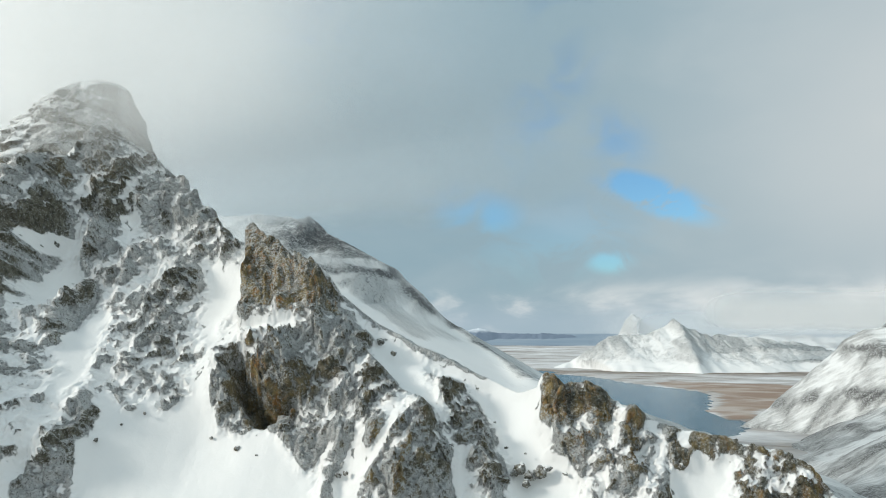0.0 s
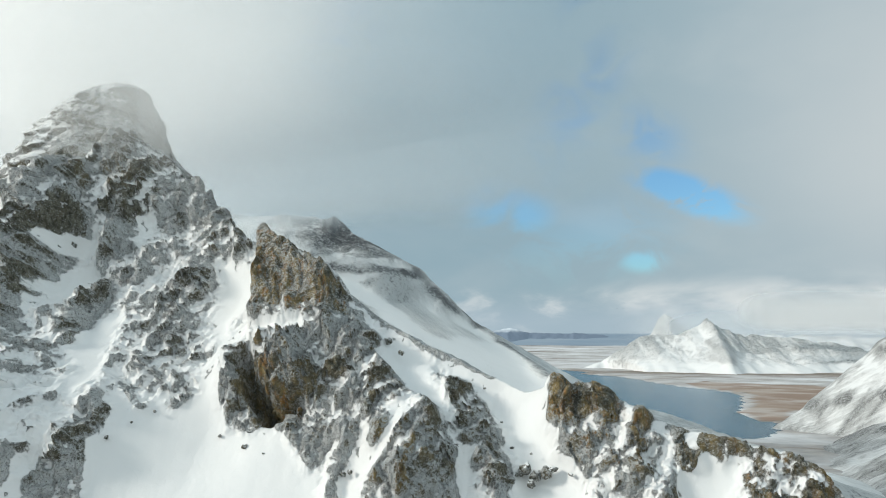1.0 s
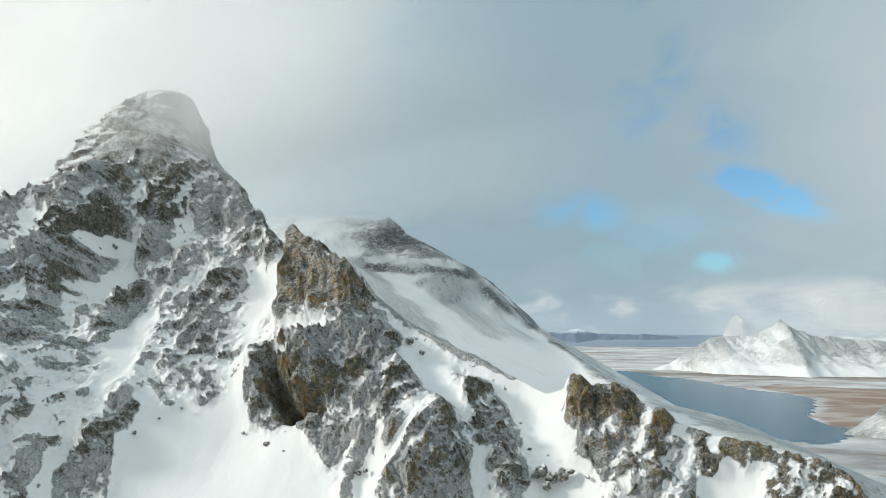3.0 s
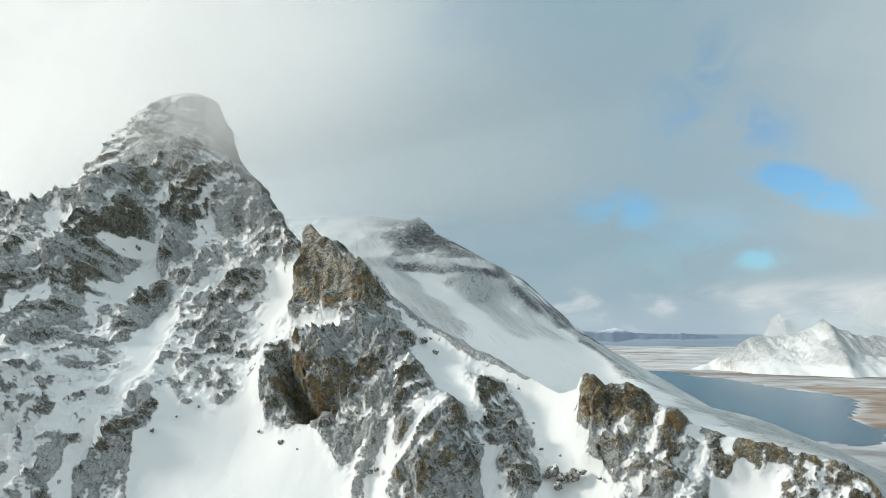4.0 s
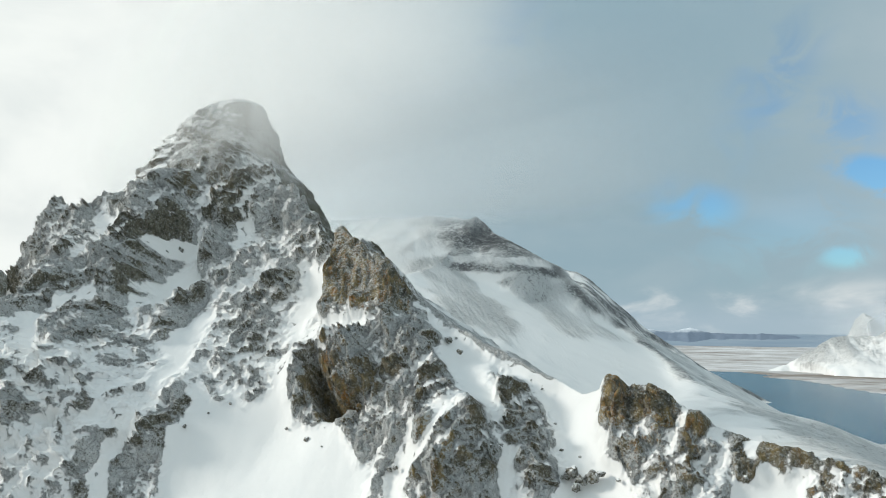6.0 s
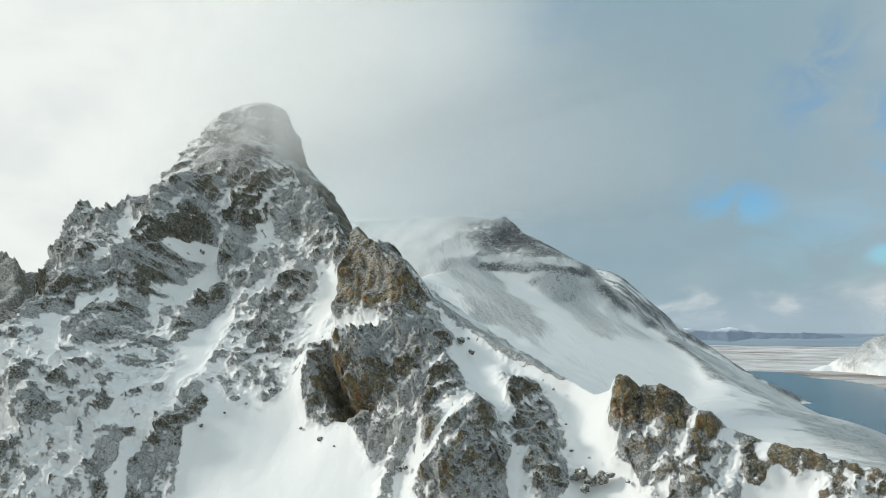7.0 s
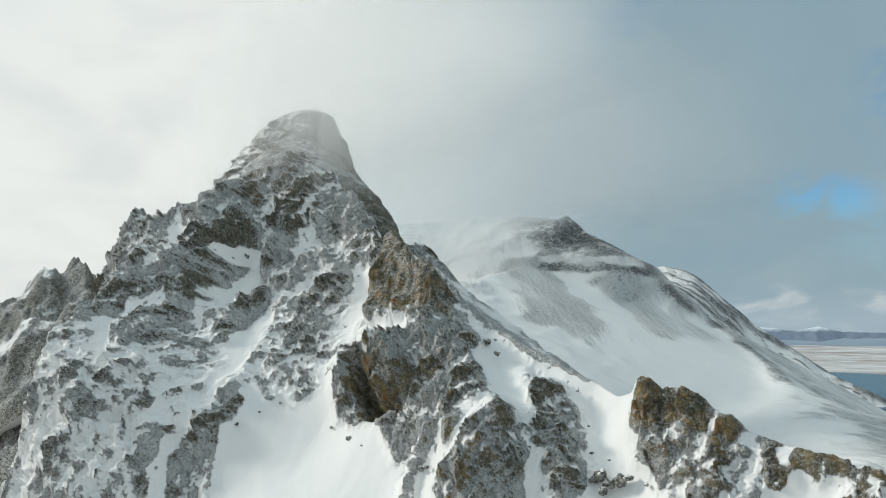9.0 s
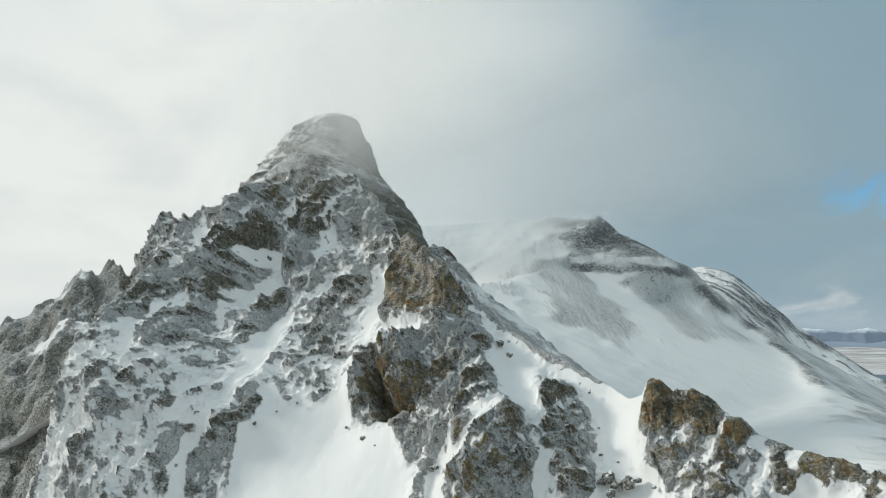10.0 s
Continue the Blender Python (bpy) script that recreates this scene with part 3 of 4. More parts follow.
def build_summit_tower(top):
    """A round dome of rock behind the face, with ribs, ledges and a blunt top."""
    th, zs = np.meshgrid(np.linspace(0, 2 * math.pi, 420), np.linspace(205, 289, 230))
    k = zs - 250
    r = np.maximum(0, 30.9 - 0.258 * k - 0.00523 * k * k) + 0.5 * np.maximum(0, 254 - zs) + 1.5 * smooth(-zs, -262, -250)
    r = np.where(zs > 280, r * np.sqrt(np.clip((289 - zs) / 9, 0, 1)), r)
    seam = 24 * np.cos(th), 24 * np.sin(th)
    east = smooth(np.cos(th), 0.1, 0.8)
    rough = (smooth(-zs, -289, -276) * 0.4 + 0.7) * (1 - 0.6 * east)
    d = 1.5 * ridged((seam[0] + 0.25 * zs) / 13, (zs + 0.6 * seam[1]) / 26, 161, 3, 0.5) + 0.9 * facets((seam[0] - seam[1]) / 6, (zs + 0.3 * seam[0]) / 5, 163) + 0.8 * fbm((seam[0] + seam[1]) / 5, zs / 4, 165, 4, 0.55) - 0.8
    r = np.maximum(0, r + 1.15 * rough * (d - 0.3) * np.minimum(1, r / 8) + 2.0 * east * smooth(-zs, -270, -259))
    co = np.stack([-163 + r * np.cos(th), 328 + r * np.sin(th), zs + 0.5 * fbm(seam[0] / 6, seam[1] / 6 + zs / 9, 167, 2) * np.minimum(1, r / 8)], -1)
    co[..., 2] += smooth(zs, 262, 289) * (0.42 * (co[..., 0] + 163) - 4.0)
    co[:, -1] = co[:, 0]
    bare, rime = bare_and_rime(co, 0.58 + 0.14 * np.cos(th))
    bare = np.clip(bare + 0.28 * fbm(seam[0] / 7 + zs / 14, zs / 6 + seam[1] / 9, 169, 4, 0.6), 0, 1)
    part("summit_tower", grid_mesh("summit_tower", co, np.ones((229, 419), bool), {"rock": bare, "ochre": 0 * bare + 0.15, "rime": rime}, near_rock), top, "grey rock summit tower half lost in cloud")


def build_west_ridge(top):
    """The ridge that runs on behind the western arete."""
    X, Y = np.meshgrid(np.arange(-470, -170, 0.9), np.arange(180, 420, 0.9))
    wx, wy = 4 * fbm(X / 18, Y / 18, 171, 4, 0.55), 4 * fbm(X / 18, Y / 18, 173, 4, 0.55)
    Z = ridge_field(X + wx, Y + wy, [([(-400, 225, 142), (-375, 263, 167), (-360, 291, 184), (-353, 302, 192), (-345, 314, 204), (-338, 323, 214), (-335, 328, 216), (-332, 332, 212), (-325, 341, 221), (-320, 348, 209), (-300, 380, 185)], 0.62, 3)], 2.0)
    Z = Z + 2.2 * ridged((X + Y) / 26, (X - Y) / 60, 175, 3, 0.5) + 1.6 * facets((X + 0.4 * wx) / 11, Y / 14, 177) + 0.7 * facets(X / 4.5, Y / 5, 179) + 1.4 * fbm(X / 9, Y / 9, 181, 4, 0.55) - 2
    co = np.stack([X, Y, Z], -1)
    bare, rime = bare_and_rime(co, 0.90)
    bare = np.clip(bare + 0.35 * fbm(X / 24, Y / 24, 183, 4, 0.6), 0, 1)
    part("west_ridge", grid_mesh("west_ridge", co, (Z > 90)[:-1, :-1], {"rock": bare, "ochre": 0 * bare + 0.1, "rime": 0.6 * rime}, near_rock), top, "snow-dusted ridge behind the arete")


def build_near_mountain():
    us = steps(-340, -256, 100, 170, 0.34, 3.0)
    vs = steps(-118, -42, 142, 200, 0.34, 3.0)
    U, V = np.meshgrid(us, vs)
    # ragged outlines
    wu, wv = 1.7 * fbm(U / 6, V / 6, 3, 5, 0.62), 1.7 * fbm(U / 6, V / 6, 9, 5, 0.62)
    A, B = U + wu, V + wv
    snow = np.zeros(U.shape)
    which = np.full(U.shape, -1)
    for k, pts in enumerate(SNOWS.values()):
        hit = inside(A, B, pts)
        which[hit] = k
        snow[hit] = 1
    A, B = U + 0.45 * wu, V + 0.45 * wv
    spire, cave, crag, brow_at, bulge, pillar, drips = (inside(a, b, p).astype(float) for a, b, p in ((A, B, SPIRE), (U + wu, V + wv, CAVE), (A, B, CRAG), (A, B, BROW), (U + wu, V + wv, BULGE), (U + wu, V + wv, PILLAR), (A, B, DRIPS)))
    shade = sum(inside(A, B, p).astype(float) for p in SHADES)
    snow *= 1 - spire
    rock = 1 - snow
    proud = blur(rock, 4)
    near_edge = blur(rock, 15)
    w = broad_form(U, V)
    # ribs that run up to the right, blocks and shards
    P, Q = 0.9 * U - 0.44 * V, 0.44 * U + 0.9 * V
    rough = np.clip(proud * (0.35 + 0.65 * near_edge), 0, 1)
    rough = rough * smooth(V, -80, -45)
    line = V - np.interp(U, *zip(*CREST))
    scree = smooth(line, -2.6, -0.8) * smooth(U, -58, -48) * (1 - smooth(U, 16, 22))
    rough = rough * (1 - 0.8 * scree)
    rough = rough * (1 - 0.8 * smooth(line, 1, 6) * smooth(-U, 88, 100))
    small = snow * (which > 1)
    w = w - 2.6 * blur(small, 9) - 1.6 * blur(snow, 16) * smooth(-U, 50, 70)
    spines = 0
    for pts in SPINES:
        r, a = line_dist(U + 1.2 * wu, V + 1.2 * wv, pts)
        spines = np.maximum(spines, a * np.exp(-(r / 7.0) ** 1.4))
    tall = 2.6 * ridged(P / 15, Q / 34, 21, 3, 0.5) + 1.7 * ridged(P / 7.5 + wu * 0.15, Q / 13, 31, 3, 0.5)
    block = 0.75 * facets(P / 4.6 + 0.3 * wu, Q / 9 + 0.2 * wv, 41) + 0.5 * facets(P / 2.3 + 0.3 * wv, Q / 4.2, 51) + 0.18 * facets(P / 1.2, Q / 1.5, 61)
    lumps = 0.9 * fbm(U / 4.8, V / 5.5, 65, 4, 0.52)
    shard = 0.5 * ridged(P / 3.4 + 0.2 * wu, Q / 10, 71, 3, 0.6)
    right_end = smooth(U, 52, 60)
    rugged = 1 + 0.45 * smooth(U, -70, -64) * (1 - smooth(U, 16, 22))
    calm = 1 - 0.15 * blur(crag, 4) - 0.15 * right_end
    top_line = 1 - 0.75 * smooth(line, -6, -1) * smooth(U, -40, 16)
    w = w + 1.1 * rough * (spines - 1.4) * (1 - 0.8 * smooth(U, -76, -66)) + rough * calm * top_line * (0.6 * tall + rugged * (1.2 * block + 1.1 * lumps) + 1.3 * shard) + 1.5 * proud * (1 - scree)
    w = w + (1 - rough) * (0.35 * fbm(U / 14, V / 20, 81, 3) + 0.04 * fbm(U / 2, V / 3, 85, 3))
    # the fin of the spire with its arete, the crag and the cave
    arete = -66.5 + 0.12 * (77 - V)
    fin = 7.8 + 0.6 * np.exp(-((U + 47) / 5) ** 2) - 0.42 * np.maximum(0, U + 44) - 0.9 * np.maximum(0, arete - U) - 0.05 * np.maximum(0, 60 - V)
    edge = blur(spire, 2)
    streak = 1.5 * ridged((U + 0.18 * V + 0.25 * wu) / 6.5, V / 40, 91, 3, 0.6) + 0.5 * facets(U / 3.5 + 0.2 * wu, V / 14, 95) - 0.8 + 0.35 * facets(U / 1.5, V / 2.4, 97) + 0.5 * fbm(U / 3, V / 5, 99, 4, 0.6)
    w = w * (1 - edge) + (fin + streak) * edge
    w = w + 1.6 * blur(crag, 6) + bump(U, V, 26.5, 22, 2.2, 4.0, 7) + bump(U, V, 38, 20, 2.4, 5.5, 5) + bump(U, V, 48, 14, 2.4, 4.0, 4.5) - rib(U, V, [(31, 29, 2.8), (32, 16, 1.6)], 1.3)
    w = w + blur(crag, 3) * (0.7 * facets(U / 4.5 + 0.2 * wu, V / 5.5, 141) + 0.4 * facets(U / 1.9, V / 2.4, 143)) + right_end * rough * (0.7 * facets(U / 4.2, V / 4, 145) + 0.3 * facets(U / 1.7, V / 1.8, 147))
    # the overhang: a bulging brow of rock above the cave, a pillar beside it
    w = w + 3.4 * blur(bulge, 6) + 1.0 * blur(bulge, 2) + 1.5 * blur(pillar, 5) + rib(U, V, [(-65, 30, 2), (-63.5, 20, 2.5), (-61, 13, 2)], 4.5) - 6.0 * blur(cave, 2) - rib(U + 0.4 * wu, V + 0.4 * wv, [(-60.5, 33, 1.5), (-56.5, 24, 3), (-51, 15, 3)], 1.8)
    w = w + blur(np.clip(cave + bulge + pillar, 0, 1), 3) * (1.0 * facets(U / 3.6 + 0.3 * wu, V / 5.5 + 0.2 * wv, 151) + 1.1 * ridged((U + 0.3 * V) / 5, V / 16, 153, 3, 0.6) + 0.5 * facets(U / 1.6, V / 2.2, 155) + 0.8 * fbm(U / 3, V / 3, 157, 4, 0.6) - 1.0)
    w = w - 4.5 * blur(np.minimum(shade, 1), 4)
    w = w + rib(U, V, [(-9, 31, 2.0), (-2, 22, 2.2), (6, 8, 2.2), (12, -10, 2)], 4) + rib(U, V, [(56, 13, 1.5), (61, 8, 1.8), (63, 4, 1.5)], 2.2) + rib(U, V, [(62, 11, 1.2), (76, 7, 1.8), (95, 2, 2)], 3)
    # over the crest, across the bench behind it and down the far side
    jag = smooth(-U, 62, 80)
    crest = np.interp(U, *zip(*CREST)) + jag * (1.7 * ridged(U / 9, V * 0 + 2.5, 101, 4, 0.6) - 0.6) + 0.3 * fbm(U / 3, V / 9, 105, 3)
    crest = np.where(edge > 0.3, np.maximum(crest, V + 0.01), crest)
    bench = np.interp(U, *zip(*BENCH))
    over = np.maximum(0, V - crest)
    w = w - np.interp(U, (-70, -56), (0.75, 1.45)) * np.minimum(over, bench) * (1 - edge)
    behind = smooth(over, 0.0, 1.5)
    beyond = np.maximum(0, over - bench)
    du = rough * (0.30 * fbm(U / 2.2, V / 2.2, 111, 2) + 0.7 * fbm(U / 7, V / 7, 113, 2)) * top_line
    dv = rough * (0.30 * fbm(U / 2.2, V / 2.2, 117, 2) + 0.7 * fbm(U / 7, V / 7, 119, 2)) * top_line
    co = place(U + du, V + dv - beyond, w)
    co[..., 1] += 0.75 * beyond
    co[..., 2] -= 1.5 * beyond
    # bare where it is steep or turned from the wind, white in hollows and on ledges
    ax, ay = np.gradient(co, axis=1), np.gradient(co, axis=0)
    nrm = np.cross(ax, ay)
    nrm /= np.linalg.norm(nrm, axis=-1, keepdims=True) + 1e-9
    up, lee = nrm[..., 2], nrm[..., 0]
    wide_lee, wide_up = blur(lee, 9), blur(up, 9)
    hollow = np.clip(w - blur(w, 4), -2, 2) + 0.5 * np.clip(w - blur(w, 18), -3, 3)
    mid_up, mid_lee = blur(up, 2), blur(lee, 2)
    # the pale west and dark east sides also carry side shading in colour
    white = 0.36 * wide_up + 0.42 * mid_up - 0.50 * mid_lee - 0.12 * wide_lee - 0.16 * hollow + 0.20 * fbm(P / 8, Q / 12, 121, 3) + 0.16 * fbm(U / 3.2, V / 4.2, 128, 4, 0.6)
    face = (proud > 0.9) & (U < -66) & (U > -230) & (line < 0) & (V > -42)
    white = white + 0.49 - np.percentile(white[face], 31)
    white = white - 0.15 * rib(U, V, [(-141, 106, 1), (-130, 107, 1), (-107, 110, 1), (-92, 96, 1)], 9)
    white = white - 0.09 * smooth(U, -70, -60) - 0.20 * bump(U, V, -137, 29, 1, 17, 13) + 0.26 * smooth(-U, 95, 118) * (1 - smooth(V, 4, 26)) + 0.14 * smooth(-U, 98, 116) * (1 - smooth(V, -8, 16))
    white = white + 0.10 * blur(bulge, 3) - 0.14 * smooth(U, -62, -54) * (1 - smooth(U, -16, -6)) * smooth(V, -24, -8) * (1 - smooth(V, 30, 38))
    white = white - 0.05 * smooth(U, -66, -60) * (1 - smooth(U, -30, -12)) * (1 - smooth(V, 30, 45)) * smooth(V, 5, 14)
    sp = blur(spire, 2)
    brow = blur(brow_at, 3)
    # cave and hollows lose their white, which paints in part of their shade
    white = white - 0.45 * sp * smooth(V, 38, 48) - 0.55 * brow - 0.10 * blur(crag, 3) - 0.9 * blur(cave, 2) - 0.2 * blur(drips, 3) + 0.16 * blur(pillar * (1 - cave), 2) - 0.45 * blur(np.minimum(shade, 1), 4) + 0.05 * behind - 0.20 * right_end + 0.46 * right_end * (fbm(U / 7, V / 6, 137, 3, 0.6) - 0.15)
    white = np.where(scree > 0.02, white * (1 - scree) + scree * (0.46 + 0.14 * smooth(line, 3, 9) + 0.2 * fbm((U + V) / 5, (V - U) / 25, 127, 4)), white)
    bare = np.clip(1 - white - 0.02, 0, 1) * smooth(proud, 0.2, 0.6)
    bare = np.where(which >= 0, bare * 0.7, bare)
    specks = smooth(fbm(U / 1.7, V / 2.2, 131, 3), 0.7, 1.1) * smooth(near_edge, 0.25, 0.5)
    bare = np.maximum(bare, 0.75 * specks * (1 - proud))
    ochre = np.clip(1.0 * sp + 0.5 * bump(U, V, -50, 20, 1, 15, 14) - 0.15 * blur(pillar, 3) + 0.9 * blur(drips, 3) + 0.35 * blur(bulge, 3) * smooth(-U, 44, 54) + 0.5 * bump(U, V, -11, -5, 1, 6, 8) + 0.9 * brow + 0.8 * rib(U, V, [(-16, 5, 1), (-18, -30, 1)], 6)
                    + 0.7 * bump(U, V, -88, 88, 1, 8, 8) + 0.6 * blur(crag, 5) + 0.55 * right_end + 0.4 * bump(U, V, -130, 104, 1, 10, 6) + 0.08 + 0.2 * smooth(U, -70, -60), 0, 1)
    rime = 0.5 * (wide_up - 0.55) - 0.25 * wide_lee - 0.40 * mid_lee + 0.35 * (up - 0.5) - 0.10 * hollow + 0.30 * fbm(U / 9, V / 12, 135, 4, 0.6) + 0.12 * fbm(U / 2.5, V / 2.5, 136, 3, 0.6)
    lo, hi = np.percentile(rime[face & (bare > 0.4)], (7, 71))
    rime = np.clip((rime - lo) / (hi - lo), 0, 1)
    # no rime in the cave, so its shaded rock is coloured darker
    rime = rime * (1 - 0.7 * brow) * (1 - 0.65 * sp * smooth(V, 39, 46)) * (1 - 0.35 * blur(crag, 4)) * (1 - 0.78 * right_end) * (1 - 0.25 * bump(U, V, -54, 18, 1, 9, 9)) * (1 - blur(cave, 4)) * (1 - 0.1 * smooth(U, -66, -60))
    rime = np.clip(rime + 0.25 * smooth(-U, 100, 125) * (1 - smooth(V, 5, 28)), 0, 1)
    rime = np.clip(rime + 0.35 * blur(pillar * (1 - cave), 2), 0, 1)
    attrs = {"rock": bare, "ochre": ochre, "rime": rime}
    # parts
    cu, cv = 0.5 * (U[:-1, :-1] + U[1:, 1:]), 0.5 * (V[:-1, :-1] + V[1:, 1:])
    keep = (over < 55)[:-1, :-1]
    label_of = np.zeros(cu.shape, int)
    label_of[(cu > -86) & (cv < 105)] = 1
    label_of[(cu > -66) & (cv < 58)] = 2
    label_of[(cu > -6)] = 3
    label_of[cu > 17] = 4
    label_of[cu > 56] = 5
    label_of[behind[:-1, :-1] > 0.5] = 6
    label_of[spire[:-1, :-1] > 0] = 7
    label_of[cu < -160] = np.where(label_of[cu < -160] == 6, 6, 8)
    snow_at = which[:-1, :-1]
    top = thing("rocky_mountain", "steep rimed rock mountain with snowfields and a pointed summit", "mountain", (0, 0, 0))
    names = ["rock_face", "rock_shoulder", "buttress", "rock_rib", "crag", "ridge_rocks", "far_flank", "rock_spire", "jagged_ridge"]
    remarks_of = {"rock_spire": "brown and ochre rock spire with a pointed tip", "crag": "brown rounded rock crag dusted with snow",
             "buttress": "rimed rock buttress with a dark overhang", "far_flank": "thinly snowed scree flank behind the crest"}
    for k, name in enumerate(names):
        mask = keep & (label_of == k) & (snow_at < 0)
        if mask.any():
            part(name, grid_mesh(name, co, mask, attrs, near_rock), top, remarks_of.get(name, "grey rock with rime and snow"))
    for k, name in enumerate(SNOWS):
        mask = keep & (snow_at == k)
        if mask.any():
            part(name, grid_mesh(name, co, mask, attrs, near_rock), top, "smooth white snow between rocks")
    build_summit_tower(top)
    build_west_ridge(top)


build_near_mountain()


def boulder(name, u, v, size, seed, label, group):
    """A rough rock half sunk in the snow, with snow on its top."""
    bm = bmesh.new()
    bmesh.ops.create_icosphere(bm, subdivisions=3, radius=1.0)
    stretch = Vector((1.0 + 0.5 * noise.noise((seed, 1, 2)), 0.8, 0.75 + 0.3 * noise.noise((seed, 5, 2))))
    for w in bm.verts:
        d = w.co.normalized()
        k = 1 + 0.55 * noise.noise(d * 1.3 + Vector((seed, 0, 0))) + 0.30 * noise.noise(d * 3.1 + Vector((0, seed, 0))) + 0.12 * noise.noise(d * 7 + Vector((0, 0, seed)))
        w.co = Vector((d.x * stretch.x, d.y * stretch.y, d.z * stretch.z)) * (k * size)
    bm.normal_update()
    me = bpy.data.meshes.new(name)
    bm.to_mesh(me)
    cap = bm.copy()
    bmesh.ops.delete(cap, geom=[f for f in cap.faces if f.normal.z < 0.62 + 0.3 * noise.noise(f.calc_center_median() * (1.5 / size))], context="FACES")
    rim = {w for e in cap.edges if e.is_boundary for w in e.verts}
    for w in cap.verts:
        w.co.z += -0.03 * size if w in rim else 0.10 * size
    cap_me = bpy.data.meshes.new("snow_cap")
    cap.to_mesh(cap_me)
    cap.free()
    cap_me.polygons.foreach_set("use_smooth", np.ones(len(cap_me.polygons), bool))
    cap_me.materials.append(near_rock)
    bare = np.array([0.95 - 0.75 * max(0.0, w.normal.z - 0.35) - 0.25 * max(0.0, -w.normal.x) for w in bm.verts], np.float32)
    bm.free()
    for key, a in (("rock", bare), ("ochre", 0 * bare + 0.3), ("rime", 0 * bare + 0.3)):
        me.attributes.new(key, "FLOAT", "POINT").data.foreach_set("value", a)
    me.polygons.foreach_set("use_smooth", np.ones(len(me.polygons), bool))
    me.materials.append(near_rock)
    ob = new(name, me)
    w = float(broad_form(np.array([u * 1.0]), np.array([v * 1.0]))[0])
    ob.location = place(np.array(u * 1.0), np.array(v * 1.0), np.array(w - 0.15 * size))
    ob.rotation_euler = (0, 0, seed * 1.7)
    part("snow_cap", cap_me, ob, "thin cap of white snow")
    return tagged(ob, label, "rock", group)


for k, (u, v, s) in enumerate([(18.5, 1.5, 2.0), (21, -0.5, 1.7), (23.5, 0.6, 2.0), (25.5, 1.5, 1.3), (17, 0, 1.2), (20, -2.8, 1.3)]):
    boulder("rock_outcrop", u, v, s, 3.3 + 2.1 * k, "dark rimed outcrop standing in a snow apron", "outcrops in the snow apron")
for k, (u, v, s) in enumerate([(20, 6, 0.4), (15, 8, 0.5), (59, 2, 1.0), (-42, 5.5, 0.6), (-56, 4.5, 0.8), (-27, -5, 1.0), (-25, -5, 0.8), (-19, -12, 1.2), (-1, 2, 1.0), (1, 4, 0.8),
                               (-21, 39, 1.2), (-17, 35, 0.9), (-90, 1, 0.7), (-82, 12, 0.5), (-86, 7, 0.4), (-64, 8, 0.5), (-50, 2, 0.35), (12, 17, 0.4), (7, 28, 0.4), (30, 0, 0.7), (66, -8, 0.6)]):
    boulder("boulder", u, v, s, 11.3 + 1.7 * k, "small grey boulder half buried in snow", "boulders on the snow")


# ---- the mountain behind, the valley side and the far ranges: ridges with falling flanks ----
def bare_from(X, Y, Z, step, bias, gain, streak_seed, size):
    gy, gx = np.gradient(Z, step)
    steep = np.hypot(gx, gy)
    hollow = Z - blur(Z, 5)
    return np.clip(bias + gain * (steep - 0.55) + 0.5 * hollow / size + 0.22 * fbm(X / (6 * size), Y / (6 * size), streak_seed, 4, 0.6), 0, 1)


# thin scree, rock bands and a drift on the mountain behind, in plan
SCREE = [
    [(-194, 658), (-192, 671), (-176, 683), (-159, 680), (-149, 667), (-138, 664), (-122, 643), (-110, 628), (-100, 624), (-84, 566), (-70, 516), (-77, 509), (-91, 527), (-102, 540), (-106, 512), (-116, 519), (-139, 551), (-161, 583)],
    [(-116, 676), (-102, 690), (-88, 712), (-77, 716), (-66, 702), (-44, 634), (-44, 614), (-53, 599), (-65, 616), (-79, 650), (-94, 656), (-106, 652), (-113, 651), (-124, 670)],
    [(-77, 716), (-59, 712), (-40, 690), (-21, 665), (-24, 640), (-40, 640), (-60, 690)],
    [(-272, 664), (-258, 682), (-255, 660)], [(-228, 645), (-215, 665), (-212, 645)],
]
BANDS = [(-175, 676), (-162, 690), (-147, 693), (-129, 686), (-112, 690), (-92, 722), (-76, 722), (-86, 700), (-112, 674), (-132, 673), (-147, 672), (-159, 670)]
DRIFT = [(-149, 667), (-136, 675), (-125, 673), (-115, 644), (-115, 627), (-127, 645)]


